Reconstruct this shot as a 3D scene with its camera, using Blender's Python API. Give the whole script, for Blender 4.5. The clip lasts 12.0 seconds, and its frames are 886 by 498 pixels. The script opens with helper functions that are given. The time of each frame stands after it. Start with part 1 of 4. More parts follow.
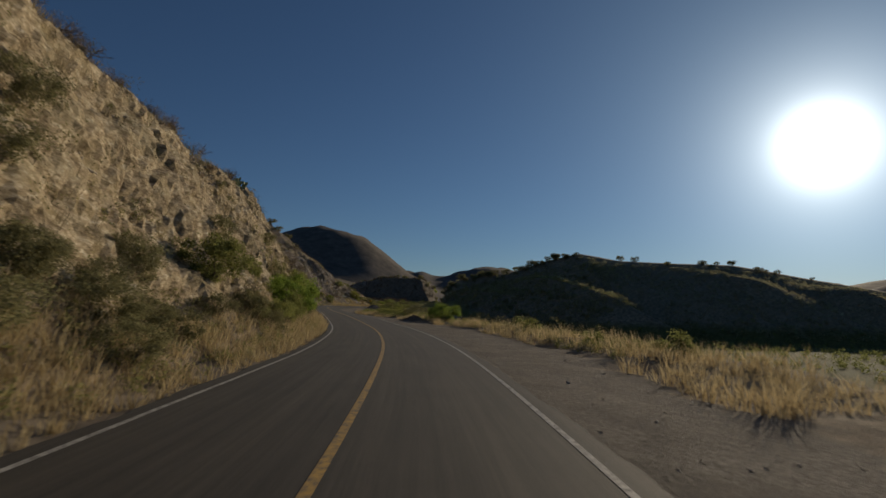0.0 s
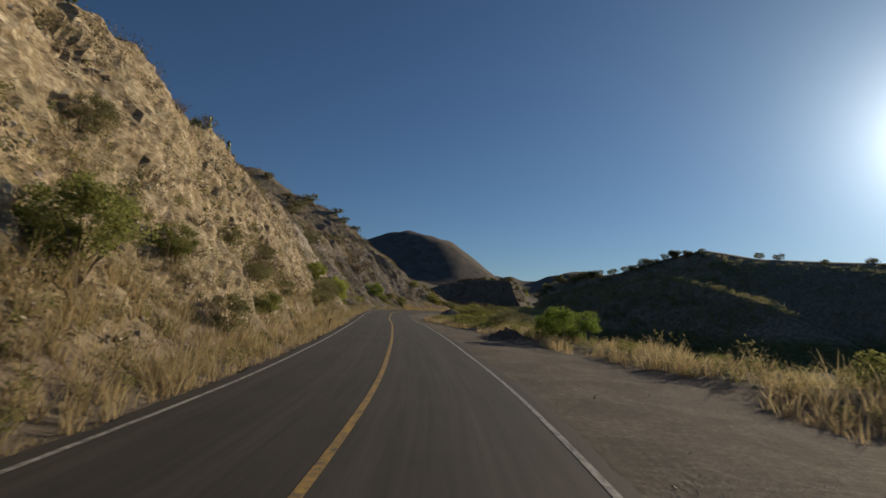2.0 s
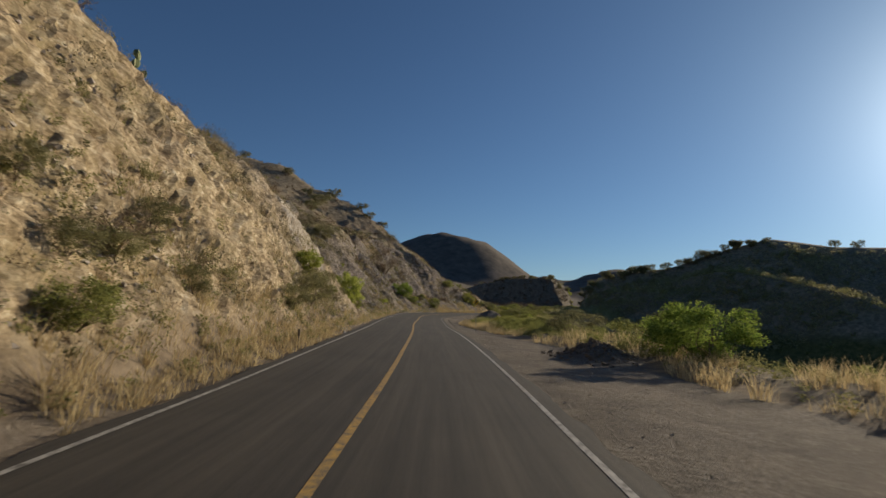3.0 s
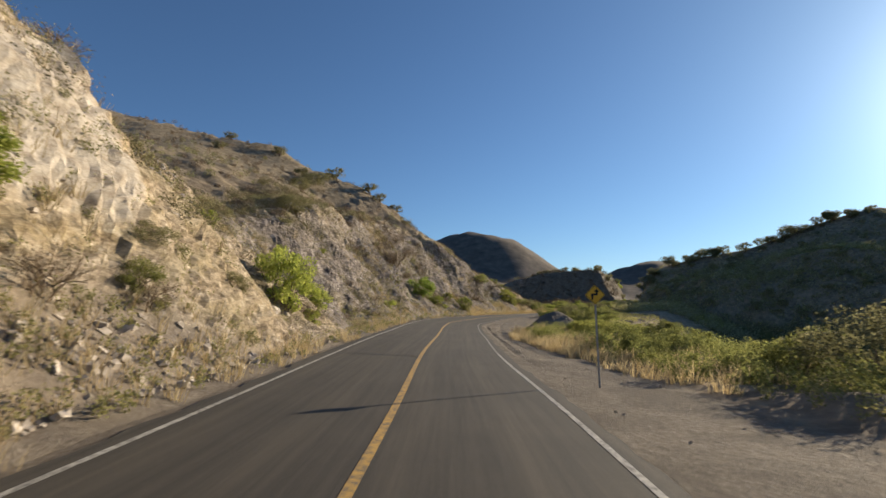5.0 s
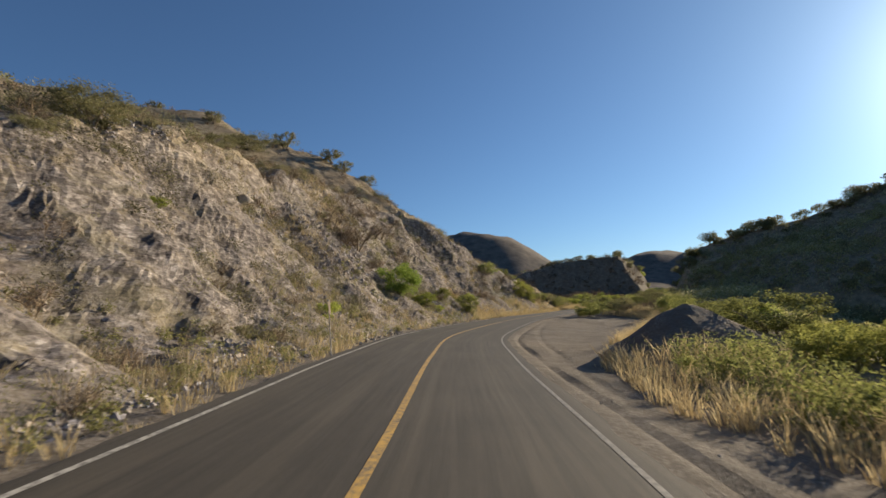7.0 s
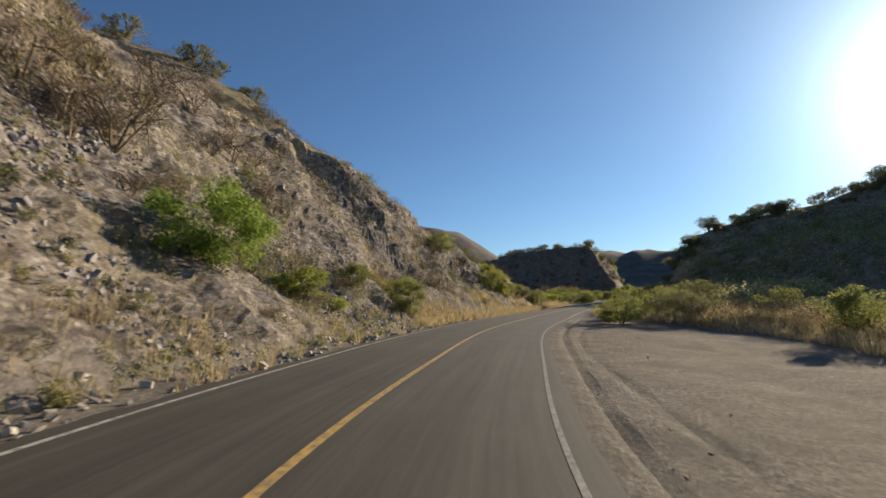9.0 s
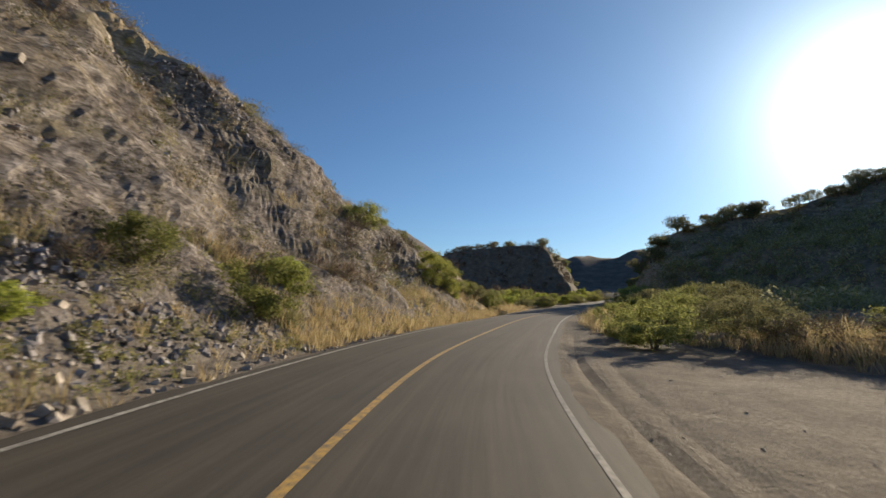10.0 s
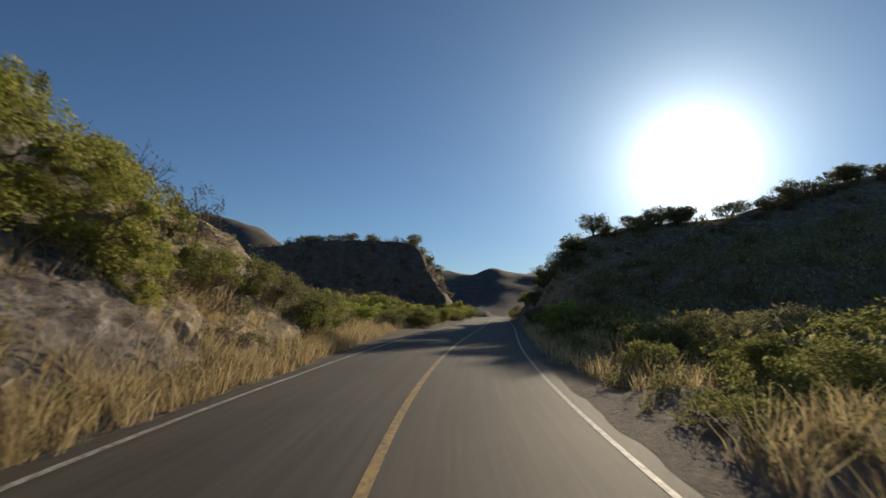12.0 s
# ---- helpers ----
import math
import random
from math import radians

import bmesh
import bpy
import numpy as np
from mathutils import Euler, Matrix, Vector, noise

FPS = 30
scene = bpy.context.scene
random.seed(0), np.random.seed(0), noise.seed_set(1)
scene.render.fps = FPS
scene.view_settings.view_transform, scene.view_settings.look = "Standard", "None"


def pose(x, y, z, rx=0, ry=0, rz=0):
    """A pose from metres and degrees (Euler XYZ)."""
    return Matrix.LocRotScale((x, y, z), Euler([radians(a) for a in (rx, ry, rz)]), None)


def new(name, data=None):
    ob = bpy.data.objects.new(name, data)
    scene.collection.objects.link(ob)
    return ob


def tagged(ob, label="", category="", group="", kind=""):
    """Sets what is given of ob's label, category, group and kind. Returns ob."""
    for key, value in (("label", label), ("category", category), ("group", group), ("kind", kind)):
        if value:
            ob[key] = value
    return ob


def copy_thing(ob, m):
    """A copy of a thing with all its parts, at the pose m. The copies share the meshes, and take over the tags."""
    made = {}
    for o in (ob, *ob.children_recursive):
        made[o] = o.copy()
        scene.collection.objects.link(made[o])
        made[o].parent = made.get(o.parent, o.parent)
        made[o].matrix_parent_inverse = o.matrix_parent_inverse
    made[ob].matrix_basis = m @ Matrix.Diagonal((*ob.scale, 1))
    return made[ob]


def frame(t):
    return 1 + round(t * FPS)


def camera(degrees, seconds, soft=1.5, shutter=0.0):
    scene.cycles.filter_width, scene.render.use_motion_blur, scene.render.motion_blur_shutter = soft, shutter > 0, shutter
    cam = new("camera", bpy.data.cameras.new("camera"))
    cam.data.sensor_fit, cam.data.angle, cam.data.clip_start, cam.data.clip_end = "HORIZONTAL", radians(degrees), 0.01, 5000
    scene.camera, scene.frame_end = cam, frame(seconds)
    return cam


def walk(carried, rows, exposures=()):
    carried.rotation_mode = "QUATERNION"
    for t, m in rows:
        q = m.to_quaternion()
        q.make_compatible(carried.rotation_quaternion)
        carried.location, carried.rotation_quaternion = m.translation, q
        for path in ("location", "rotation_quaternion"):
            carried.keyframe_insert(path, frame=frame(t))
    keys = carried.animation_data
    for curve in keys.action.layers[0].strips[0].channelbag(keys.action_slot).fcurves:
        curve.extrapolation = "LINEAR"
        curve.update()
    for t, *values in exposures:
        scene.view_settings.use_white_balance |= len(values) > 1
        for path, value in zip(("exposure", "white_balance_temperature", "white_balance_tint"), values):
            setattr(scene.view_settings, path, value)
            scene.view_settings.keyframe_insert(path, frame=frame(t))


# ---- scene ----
cam = camera(79.5, 12.0, 1.5, 0.15)
# seconds, place, turn (yaw, pitch, lean)
ROWS = [
    (0.0, 0.0, 0.0, 1.91, 0.0, 6.39, -1.66),
    (0.5, -0.14, 8.66, 2.04, 2.35, 6.38, -3.3),
    (1.0, -0.5, 17.18, 2.07, 4.66, 6.46, -2.86),
    (1.5, -1.2, 25.43, 2.02, 7.08, 6.41, -2.3),
    (2.0, -2.22, 33.31, 1.99, 9.37, 6.65, -2.4),
    (2.5, -3.48, 40.86, 2.05, 11.39, 6.62, -1.86),
    (3.0, -4.98, 48.12, 2.03, 13.24, 6.72, -1.25),
    (3.2, -5.61, 51.0, 2.04, 13.92, 6.66, -1.05),
    (4.8, -11.77, 74.62, 2.45, 16.43, 6.7, 0.7),
    (5.0, -12.59, 77.61, 2.46, 16.49, 6.84, 1.15),
    (5.5, -14.63, 85.09, 2.51, 16.49, 6.86, 1.9),
    (6.0, -16.68, 92.49, 2.56, 16.37, 6.93, 3.8),
    (6.5, -18.68, 99.86, 2.68, 16.41, 6.87, 4.47),
    (7.0, -20.65, 107.15, 2.72, 16.43, 7.12, 4.45),
    (7.2, -21.44, 110.08, 2.75, 16.3, 7.12, 4.2),
    (8.8, -27.14, 134.9, 3.07, 11.6, 6.27, 3.5),
    (9.0, -27.58, 138.19, 3.1, 10.66, 6.18, 3.33),
    (9.5, -28.57, 146.48, 3.16, 7.92, 6.0, 2.7),
    (10.0, -29.16, 154.78, 3.26, 4.57, 5.89, 1.6),
    (10.5, -29.26, 163.1, 3.39, 0.71, 5.88, 1.26),
    (11.0, -28.99, 171.43, 3.53, -3.23, 6.42, 0.95),
    (11.5, -28.37, 179.73, 3.66, -6.9, 6.82, -0.7),
    (12.0, -27.59, 188.01, 3.68, -10.64, 6.89, -1.8),
]
EXPOSURES = [(0, -1.0), (1.5, -0.6), (3.0, -0.25), (4.0, 0.2), (5.0, 0.55), (7.0, 0.5), (9.0, 0.5), (10.5, 0.28), (12.0, -0.15)]
walk(cam, [(t, pose(x, y, z, 90 + pitch, lean, yaw)) for t, x, y, z, yaw, pitch, lean in ROWS], EXPOSURES)

# ---- sky and sun ----
SUN_AZ, SUN_EL = 36.0, 15.2
world = bpy.data.worlds.new("sky")
scene.world = world
world.use_nodes = True
wn = world.node_tree.nodes
sky = wn.new("ShaderNodeTexSky")
sky.sky_type = "NISHITA"
sky.sun_disc = False
sky.sun_elevation = radians(SUN_EL)
sky.sun_rotation = radians(SUN_AZ)
sky.altitude = 1200
sky.air_density = 1.0
sky.dust_density = 0.15
sky.ozone_density = 4.5
wn["Background"].inputs["Strength"].default_value = 0.08
sun = new("sun", bpy.data.lights.new("sun", "SUN"))
sun.data.energy = 5.6
sun.data.angle = radians(0.53)
sun.data.color = (1.0, 0.83, 0.60)
az, el = radians(SUN_AZ), radians(SUN_EL)
toward = Vector((math.sin(az) * math.cos(el), math.cos(az) * math.cos(el), math.sin(el)))
sun.rotation_euler = toward.to_track_quat("Z", "Y").to_euler()


def sky_math(kind, a, b=None):
    n = wn.new("ShaderNodeMath")
    n.operation = kind
    for sock, v in zip(n.inputs, (a, b)):
        if isinstance(v, bpy.types.NodeSocket):
            world.node_tree.links.new(v, sock)
        elif v is not None:
            sock.default_value = v
    return n.outputs[0]


# bright aureole added to the sky round the sun, standing in for glare
dot = wn.new("ShaderNodeVectorMath")
dot.operation = "DOT_PRODUCT"
dot.inputs[1].default_value = toward
world.node_tree.links.new(wn.new("ShaderNodeTexCoord").outputs["Generated"], dot.inputs[0])
angle = sky_math("ARCCOSINE", sky_math("MINIMUM", dot.outputs["Value"], 0.99999))
soft_core = sky_math("MULTIPLY", sky_math("POWER", math.e, sky_math("MULTIPLY", angle, -1 / radians(3.2))), 42.0)
core = sky_math("MULTIPLY", sky_math("POWER", math.e, sky_math("MULTIPLY", sky_math("POWER", angle, 2.0), -1 / radians(2.6) ** 2)), 40.0)
wide = sky_math("MULTIPLY", sky_math("POWER", math.e, sky_math("MULTIPLY", angle, -1 / radians(10.5))), 9.0)
halo = wn.new("ShaderNodeMix")
halo.data_type, halo.blend_type = "RGBA", "ADD"
halo.inputs[0].default_value = 1.0
tint = wn.new("ShaderNodeVectorMath")
tint.operation = "SCALE"
tint.inputs[0].default_value = (0.96, 0.98, 0.94)
world.node_tree.links.new(sky_math("ADD", core, soft_core), tint.inputs["Scale"])
glow = wn.new("ShaderNodeMix")
glow.data_type, glow.blend_type = "RGBA", "ADD"
glow.inputs[0].default_value = 1.0
pale = wn.new("ShaderNodeVectorMath")
pale.operation = "SCALE"
pale.inputs[0].default_value = (0.74, 0.97, 1.0)
world.node_tree.links.new(wide, pale.inputs["Scale"])
world.node_tree.links.new(sky.outputs[0], glow.inputs[6])
world.node_tree.links.new(pale.outputs[0], glow.inputs[7])
world.node_tree.links.new(glow.outputs[2], halo.inputs[6])
world.node_tree.links.new(tint.outputs[0], halo.inputs[7])
world.node_tree.links.new(halo.outputs[2], wn["Background"].inputs["Color"])


# ---- materials ----
def material(name, rough=0.85, spec=0.3):
    m = bpy.data.materials.new(name)
    m.use_nodes = True
    b = m.node_tree.nodes["Principled BSDF"]
    b.inputs["Roughness"].default_value = rough
    b.inputs["Specular IOR Level"].default_value = spec
    return m, m.node_tree.nodes, m.node_tree.links, b


def ramp(nodes, links, source, stops):
    r = nodes.new("ShaderNodeValToRGB")
    while len(r.color_ramp.elements) < len(stops):
        r.color_ramp.elements.new(0.5)
    for e, (p, c) in zip(r.color_ramp.elements, stops):
        e.position, e.color = p, (*c, 1)
    links.new(source, r.inputs[0])
    return r.outputs[0]


def noise_tex(nodes, links, scale, detail=6, rough=0.6, vector=None, kind="ShaderNodeTexNoise"):
    n = nodes.new(kind)
    n.inputs["Scale"].default_value = scale
    if kind == "ShaderNodeTexNoise":
        n.inputs["Detail"].default_value, n.inputs["Roughness"].default_value = detail, rough
    if vector is not None:
        links.new(vector, n.inputs["Vector"])
    return n


def mix(nodes, links, fac, a, b, mode="MIX"):
    n = nodes.new("ShaderNodeMix")
    n.data_type, n.blend_type = "RGBA", mode
    for sock, v in ((n.inputs[0], fac), (n.inputs[6], a), (n.inputs[7], b)):
        if isinstance(v, bpy.types.NodeSocket):
            links.new(v, sock)
        elif isinstance(v, tuple):
            sock.default_value = (*v, 1)
        else:
            sock.default_value = v
    return n.outputs[2]


def bump(nodes, links, bsdf, height, strength, distance):
    n = nodes.new("ShaderNodeBump")
    n.inputs["Strength"].default_value, n.inputs["Distance"].default_value = strength, distance
    links.new(height, n.inputs["Height"])
    links.new(n.outputs[0], bsdf.inputs["Normal"])


def coords(nodes):
    return nodes.new("ShaderNodeNewGeometry").outputs["Position"]


def attr(nodes, name):
    a = nodes.new("ShaderNodeAttribute")
    a.attribute_name = name
    return a.outputs["Fac"]


def ground_material():
    m, n, l, b = material("dry_ground", 0.95, 0.1)
    p = coords(n)
    big = noise_tex(n, l, 0.06, 5, 0.6, p).outputs[0]
    mid = noise_tex(n, l, 0.9, 8, 0.65, p).outputs[0]
    fine = noise_tex(n, l, 9.0, 8, 0.7, p).outputs[0]
    soil = ramp(n, l, mid, [(0.3, (0.12, 0.095, 0.07)), (0.5, (0.24, 0.19, 0.135)), (0.7, (0.36, 0.29, 0.20))])
    ashen = ramp(n, l, fine, [(0.32, (0.065, 0.057, 0.05)), (0.5, (0.165, 0.147, 0.13)), (0.68, (0.33, 0.30, 0.27))])
    soil = mix(n, l, attr(n, "greyness"), soil, ashen)
    scrub = ramp(n, l, mid, [(0.3, (0.12, 0.105, 0.072)), (0.52, (0.225, 0.195, 0.135)), (0.72, (0.37, 0.31, 0.225))])
    base = mix(n, l, attr(n, "scrub"), soil, scrub)
    meadow = ramp(n, l, mid, [(0.3, (0.06, 0.07, 0.025)), (0.55, (0.12, 0.12, 0.045)), (0.75, (0.2, 0.17, 0.075))])
    base = mix(n, l, attr(n, "meadow"), base, meadow)
    wood = ramp(n, l, noise_tex(n, l, 0.03, 8, 0.7, p).outputs[0], [(0.35, (0.085, 0.078, 0.07)), (0.55, (0.14, 0.122, 0.105)), (0.75, (0.215, 0.18, 0.15))])
    base = mix(n, l, attr(n, "far"), base, wood)
    # broken rock: stretched strata plus cells
    mp = n.new("ShaderNodeMapping")
    mp.inputs["Rotation"].default_value = (0.35, 0.5, 0.4)
    mp.inputs["Scale"].default_value = (1.0, 1.0, 2.2)
    l.new(p, mp.inputs[0])
    strata = noise_tex(n, l, 1.1, 10, 0.72, mp.outputs[0]).outputs[0]
    cell = noise_tex(n, l, 1.6, vector=mp.outputs[0], kind="ShaderNodeTexVoronoi")
    cell.inputs["Randomness"].default_value = 1.0
    warm = ramp(n, l, strata, [(0.28, (0.10, 0.075, 0.048)), (0.42, (0.265, 0.205, 0.128)), (0.56, (0.42, 0.34, 0.225)), (0.75, (0.60, 0.515, 0.385))])
    grey = ramp(n, l, strata, [(0.28, (0.045, 0.04, 0.039)), (0.45, (0.115, 0.102, 0.098)), (0.6, (0.205, 0.185, 0.176)), (0.78, (0.42, 0.39, 0.37))])
    tint = mix(n, l, attr(n, "greyness"), warm, grey)
    sep = n.new("ShaderNodeSeparateColor")
    l.new(cell.outputs["Color"], sep.inputs[0])
    tone = ramp(n, l, sep.outputs[0], [(0.0, (0.25, 0.25, 0.25)), (1.0, (0.8, 0.8, 0.8))])
    rock = mix(n, l, 0.6, tint, tone, "SOFT_LIGHT")
    facet = noise_tex(n, l, 4.5, vector=mp.outputs[0], kind="ShaderNodeTexVoronoi")
    sep2 = n.new("ShaderNodeSeparateColor")
    l.new(facet.outputs["Color"], sep2.inputs[0])
    rock = mix(n, l, 0.7, rock, ramp(n, l, sep2.outputs[1], [(0.0, (0.22, 0.22, 0.22)), (1.0, (0.85, 0.85, 0.85))]), "SOFT_LIGHT")
    crack = noise_tex(n, l, 2.6, vector=mp.outputs[0], kind="ShaderNodeTexVoronoi")
    crack.feature = "DISTANCE_TO_EDGE"
    gap = ramp(n, l, crack.outputs["Distance"], [(0.0, (0.35, 0.33, 0.31)), (0.07, (1, 1, 1))])
    rock = mix(n, l, 0.3, rock, gap, "MULTIPLY")
    grain = ramp(n, l, noise_tex(n, l, 5.0, 8, 0.75, mp.outputs[0]).outputs[0], [(0.36, (0.35, 0.35, 0.35)), (0.62, (0.72, 0.72, 0.72))])
    rock = mix(n, l, 0.8, rock, grain, "OVERLAY")
    tuft = ramp(n, l, noise_tex(n, l, 0.8, 9, 0.78, p).outputs[0], [(0.53, (0, 0, 0)), (0.6, (0.8, 0.8, 0.8))])
    tuft = mix(n, l, attr(n, "greyness"), tuft, mix(n, l, 0.7, tuft, (0.0, 0.0, 0.0)))
    rock = mix(n, l, tuft, rock, ramp(n, l, fine, [(0.35, (0.15, 0.115, 0.062)), (0.5, (0.33, 0.26, 0.145)), (0.65, (0.50, 0.41, 0.25))]))
    fresh_face = n.new("ShaderNodeMath")
    fresh_face.operation, fresh_face.use_clamp = "MULTIPLY", True
    fresh_face.inputs[1].default_value = -0.9
    l.new(attr(n, "greyness"), fresh_face.inputs[0])
    pale = ramp(n, l, strata, [(0.26, (0.16, 0.125, 0.10)), (0.42, (0.40, 0.345, 0.28)), (0.6, (0.56, 0.51, 0.44)), (0.78, (0.68, 0.63, 0.56))])
    pale = mix(n, l, 0.25, pale, gap, "MULTIPLY")
    # broad patches: ochre earth, dry grass and dark, purplish bands across the rock
    patch = noise_tex(n, l, 0.16, 5, 0.62, mp.outputs[0])
    patch.inputs["Distortion"].default_value = 1.2
    rock = mix(n, l, ramp(n, l, patch.outputs[0], [(0.52, (0, 0, 0)), (0.62, (0.36, 0.36, 0.36))]), rock, ramp(n, l, fine, [(0.32, (0.11, 0.097, 0.055)), (0.5, (0.235, 0.205, 0.12)), (0.68, (0.39, 0.335, 0.215))]))
    band = noise_tex(n, l, 0.22, 7, 0.7, p)
    band.inputs["Distortion"].default_value = 0.6
    rock = mix(n, l, ramp(n, l, band.outputs[0], [(0.33, (0.55, 0.55, 0.55)), (0.45, (0, 0, 0))]), rock, mix(n, l, 1.0, rock, (0.46, 0.42, 0.45), "MULTIPLY"))
    rock = mix(n, l, fresh_face.outputs[0], rock, pale)
    base = mix(n, l, attr(n, "rock"), base, rock)
    gravel = ramp(n, l, fine, [(0.3, (0.085, 0.073, 0.06)), (0.5, (0.18, 0.158, 0.132)), (0.7, (0.32, 0.288, 0.245))])
    gravel = mix(n, l, ramp(n, l, big, [(0.4, (0, 0, 0)), (0.65, (0.5, 0.5, 0.5))]), gravel, (0.23, 0.19, 0.14))
    damp = noise_tex(n, l, 0.5, 6, 0.7, p)
    damp.inputs["Distortion"].default_value = 0.8
    gravel = mix(n, l, ramp(n, l, damp.outputs[0], [(0.42, (0, 0, 0)), (0.6, (0.75, 0.75, 0.75))]), gravel, (0.125, 0.108, 0.088))
    base = mix(n, l, attr(n, "gravel"), base, gravel)
    l.new(base, b.inputs["Base Color"])
    h = n.new("ShaderNodeMath")
    h.operation = "ADD"
    l.new(strata, h.inputs[0])
    l.new(fine, h.inputs[1])
    # facets stand out only in the rock
    blocky = mix(n, l, attr(n, "rock"), (0.0, 0.0, 0.0), ramp(n, l, sep2.outputs[1], [(0.0, (0, 0, 0)), (1.0, (0.8, 0.8, 0.8))]))
    h2 = n.new("ShaderNodeMath")
    h2.operation = "ADD"
    l.new(h.outputs[0], h2.inputs[0])
    l.new(blocky, h2.inputs[1])
    bump(n, l, b, h2.outputs[0], 0.65, 0.13)
    return m


def asphalt_material():
    m, n, l, b = material("worn_asphalt", 0.8, 0.35)
    p = coords(n)
    fine = noise_tex(n, l, 60.0, 4, 0.7, p).outputs[0]
    big = noise_tex(n, l, 0.35, 6, 0.6, p).outputs[0]
    c = ramp(n, l, fine, [(0.3, (0.026, 0.023, 0.019)), (0.7, (0.064, 0.057, 0.047))])
    c = mix(n, l, ramp(n, l, big, [(0.35, (0, 0, 0)), (0.7, (0.6, 0.6, 0.6))]), c, (0.07, 0.061, 0.048))
    # faint dusty wheel tracks and grooves along the lanes
    w = n.new("ShaderNodeMath")
    w.operation = "SINE"
    sc = n.new("ShaderNodeMath")
    sc.operation = "MULTIPLY"
    sc.inputs[1].default_value = 2 * math.pi / 1.7
    l.new(attr(n, "across"), sc.inputs[0])
    l.new(sc.outputs[0], w.inputs[0])
    c = mix(n, l, ramp(n, l, w.outputs[0], [(0.4, (0, 0, 0)), (1.0, (0.35, 0.35, 0.35))]), c, (0.085, 0.073, 0.056))
    flow = n.new("ShaderNodeCombineXYZ")
    l.new(attr(n, "across"), flow.inputs[0])
    l.new(attr(n, "along"), flow.inputs[1])
    st = n.new("ShaderNodeMapping")
    st.inputs["Scale"].default_value = (5.5, 0.12, 1.0)
    l.new(flow.outputs[0], st.inputs[0])
    streak = noise_tex(n, l, 1.0, 5, 0.65, st.outputs[0]).outputs[0]
    c = mix(n, l, 0.5, c, ramp(n, l, streak, [(0.35, (0.28, 0.28, 0.28)), (0.65, (0.74, 0.72, 0.68))]), "OVERLAY")
    l.new(c, b.inputs["Base Color"])
    bump(n, l, b, fine, 0.5, 0.01)
    return m


def paint_material(name, colour, worn):
    m, n, l, b = material(name, 0.7, 0.4)
    p = coords(n)
    a = noise_tex(n, l, 7.0, 8, 0.75, p).outputs[0]
    l.new(mix(n, l, ramp(n, l, a, [(0.42, (0, 0, 0)), (0.62, (worn, worn, worn))]), colour, (0.10, 0.095, 0.085)), b.inputs["Base Color"])
    return m


def leaf_material(name, dark, light, through_light=0.35):
    m, n, l, b = material(name, 0.8, 0.06)
    g = n.new("ShaderNodeNewGeometry")
    o = n.new("ShaderNodeObjectInfo")
    c = ramp(n, l, g.outputs["Random Per Island"], [(0.0, dark), (1.0, light)])
    hs = n.new("ShaderNodeHueSaturation")
    mr = n.new("ShaderNodeMapRange")
    mr.inputs["To Min"].default_value, mr.inputs["To Max"].default_value = 0.75, 1.25
    l.new(o.outputs["Random"], mr.inputs["Value"])
    l.new(mr.outputs[0], hs.inputs["Value"])
    l.new(c, hs.inputs["Color"])
    l.new(hs.outputs[0], b.inputs["Base Color"])
    t = n.new("ShaderNodeBsdfTranslucent")
    l.new(hs.outputs[0], t.inputs["Color"])
    x = n.new("ShaderNodeMixShader")
    x.inputs[0].default_value = through_light
    l.new(b.outputs[0], x.inputs[1])
    l.new(t.outputs[0], x.inputs[2])
    l.new(x.outputs[0], n["Material Output"].inputs["Surface"])
    return m


def plain_material(name, a, c, scale, rough=0.85, spec=0.3, metal=0.0):
    m, n, l, b = material(name, rough, spec)
    t = noise_tex(n, l, scale, 6, 0.65, coords(n)).outputs[0]
    l.new(ramp(n, l, t, [(0.35, a), (0.65, c)]), b.inputs["Base Color"])
    b.inputs["Metallic"].default_value = metal
    bump(n, l, b, t, 0.3, 0.02)
    return m


GROUND = ground_material()
ASPHALT = asphalt_material()
YELLOW = paint_material("yellow_road_paint", (0.52, 0.32, 0.075), 0.95)
WHITE = paint_material("white_road_paint", (0.46, 0.44, 0.39), 0.95)
FADED = paint_material("faded_road_paint", (0.26, 0.245, 0.21), 1.0)
TAR = plain_material("tar", (0.012, 0.012, 0.012), (0.03, 0.03, 0.03), 20, 0.6)
GREEN = leaf_material("green_leaves", (0.12, 0.14, 0.042), (0.36, 0.365, 0.125), 0.5)
OLIVE = leaf_material("olive_leaves", (0.13, 0.13, 0.06), (0.33, 0.31, 0.16), 0.45)
LUSH = leaf_material("lush_green_leaves", (0.09, 0.15, 0.028), (0.34, 0.42, 0.09), 0.5)
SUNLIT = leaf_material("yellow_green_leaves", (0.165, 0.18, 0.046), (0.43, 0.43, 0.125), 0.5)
BRIGHT = leaf_material("fresh_leaves", (0.20, 0.245, 0.05), (0.47, 0.50, 0.13), 0.5)
# paler than olive leaf: haze and backlight glare over the ridge put into colour
HILL = leaf_material("hazy_hill_leaves", (0.20, 0.195, 0.115), (0.46, 0.43, 0.26), 0.5)
STRAW = leaf_material("dry_grass", (0.36, 0.27, 0.14), (0.70, 0.58, 0.34), 0.4)
DULL = leaf_material("dull_dry_grass", (0.27, 0.215, 0.125), (0.52, 0.44, 0.28), 0.4)
WEED = leaf_material("grey_green_weed", (0.17, 0.18, 0.07), (0.40, 0.37, 0.16), 0.45)
TWIG = leaf_material("dry_twigs", (0.16, 0.12, 0.085), (0.36, 0.28, 0.19), 0.1)
THORN = leaf_material("thorn_thicket", (0.085, 0.08, 0.045), (0.25, 0.225, 0.135), 0.35)
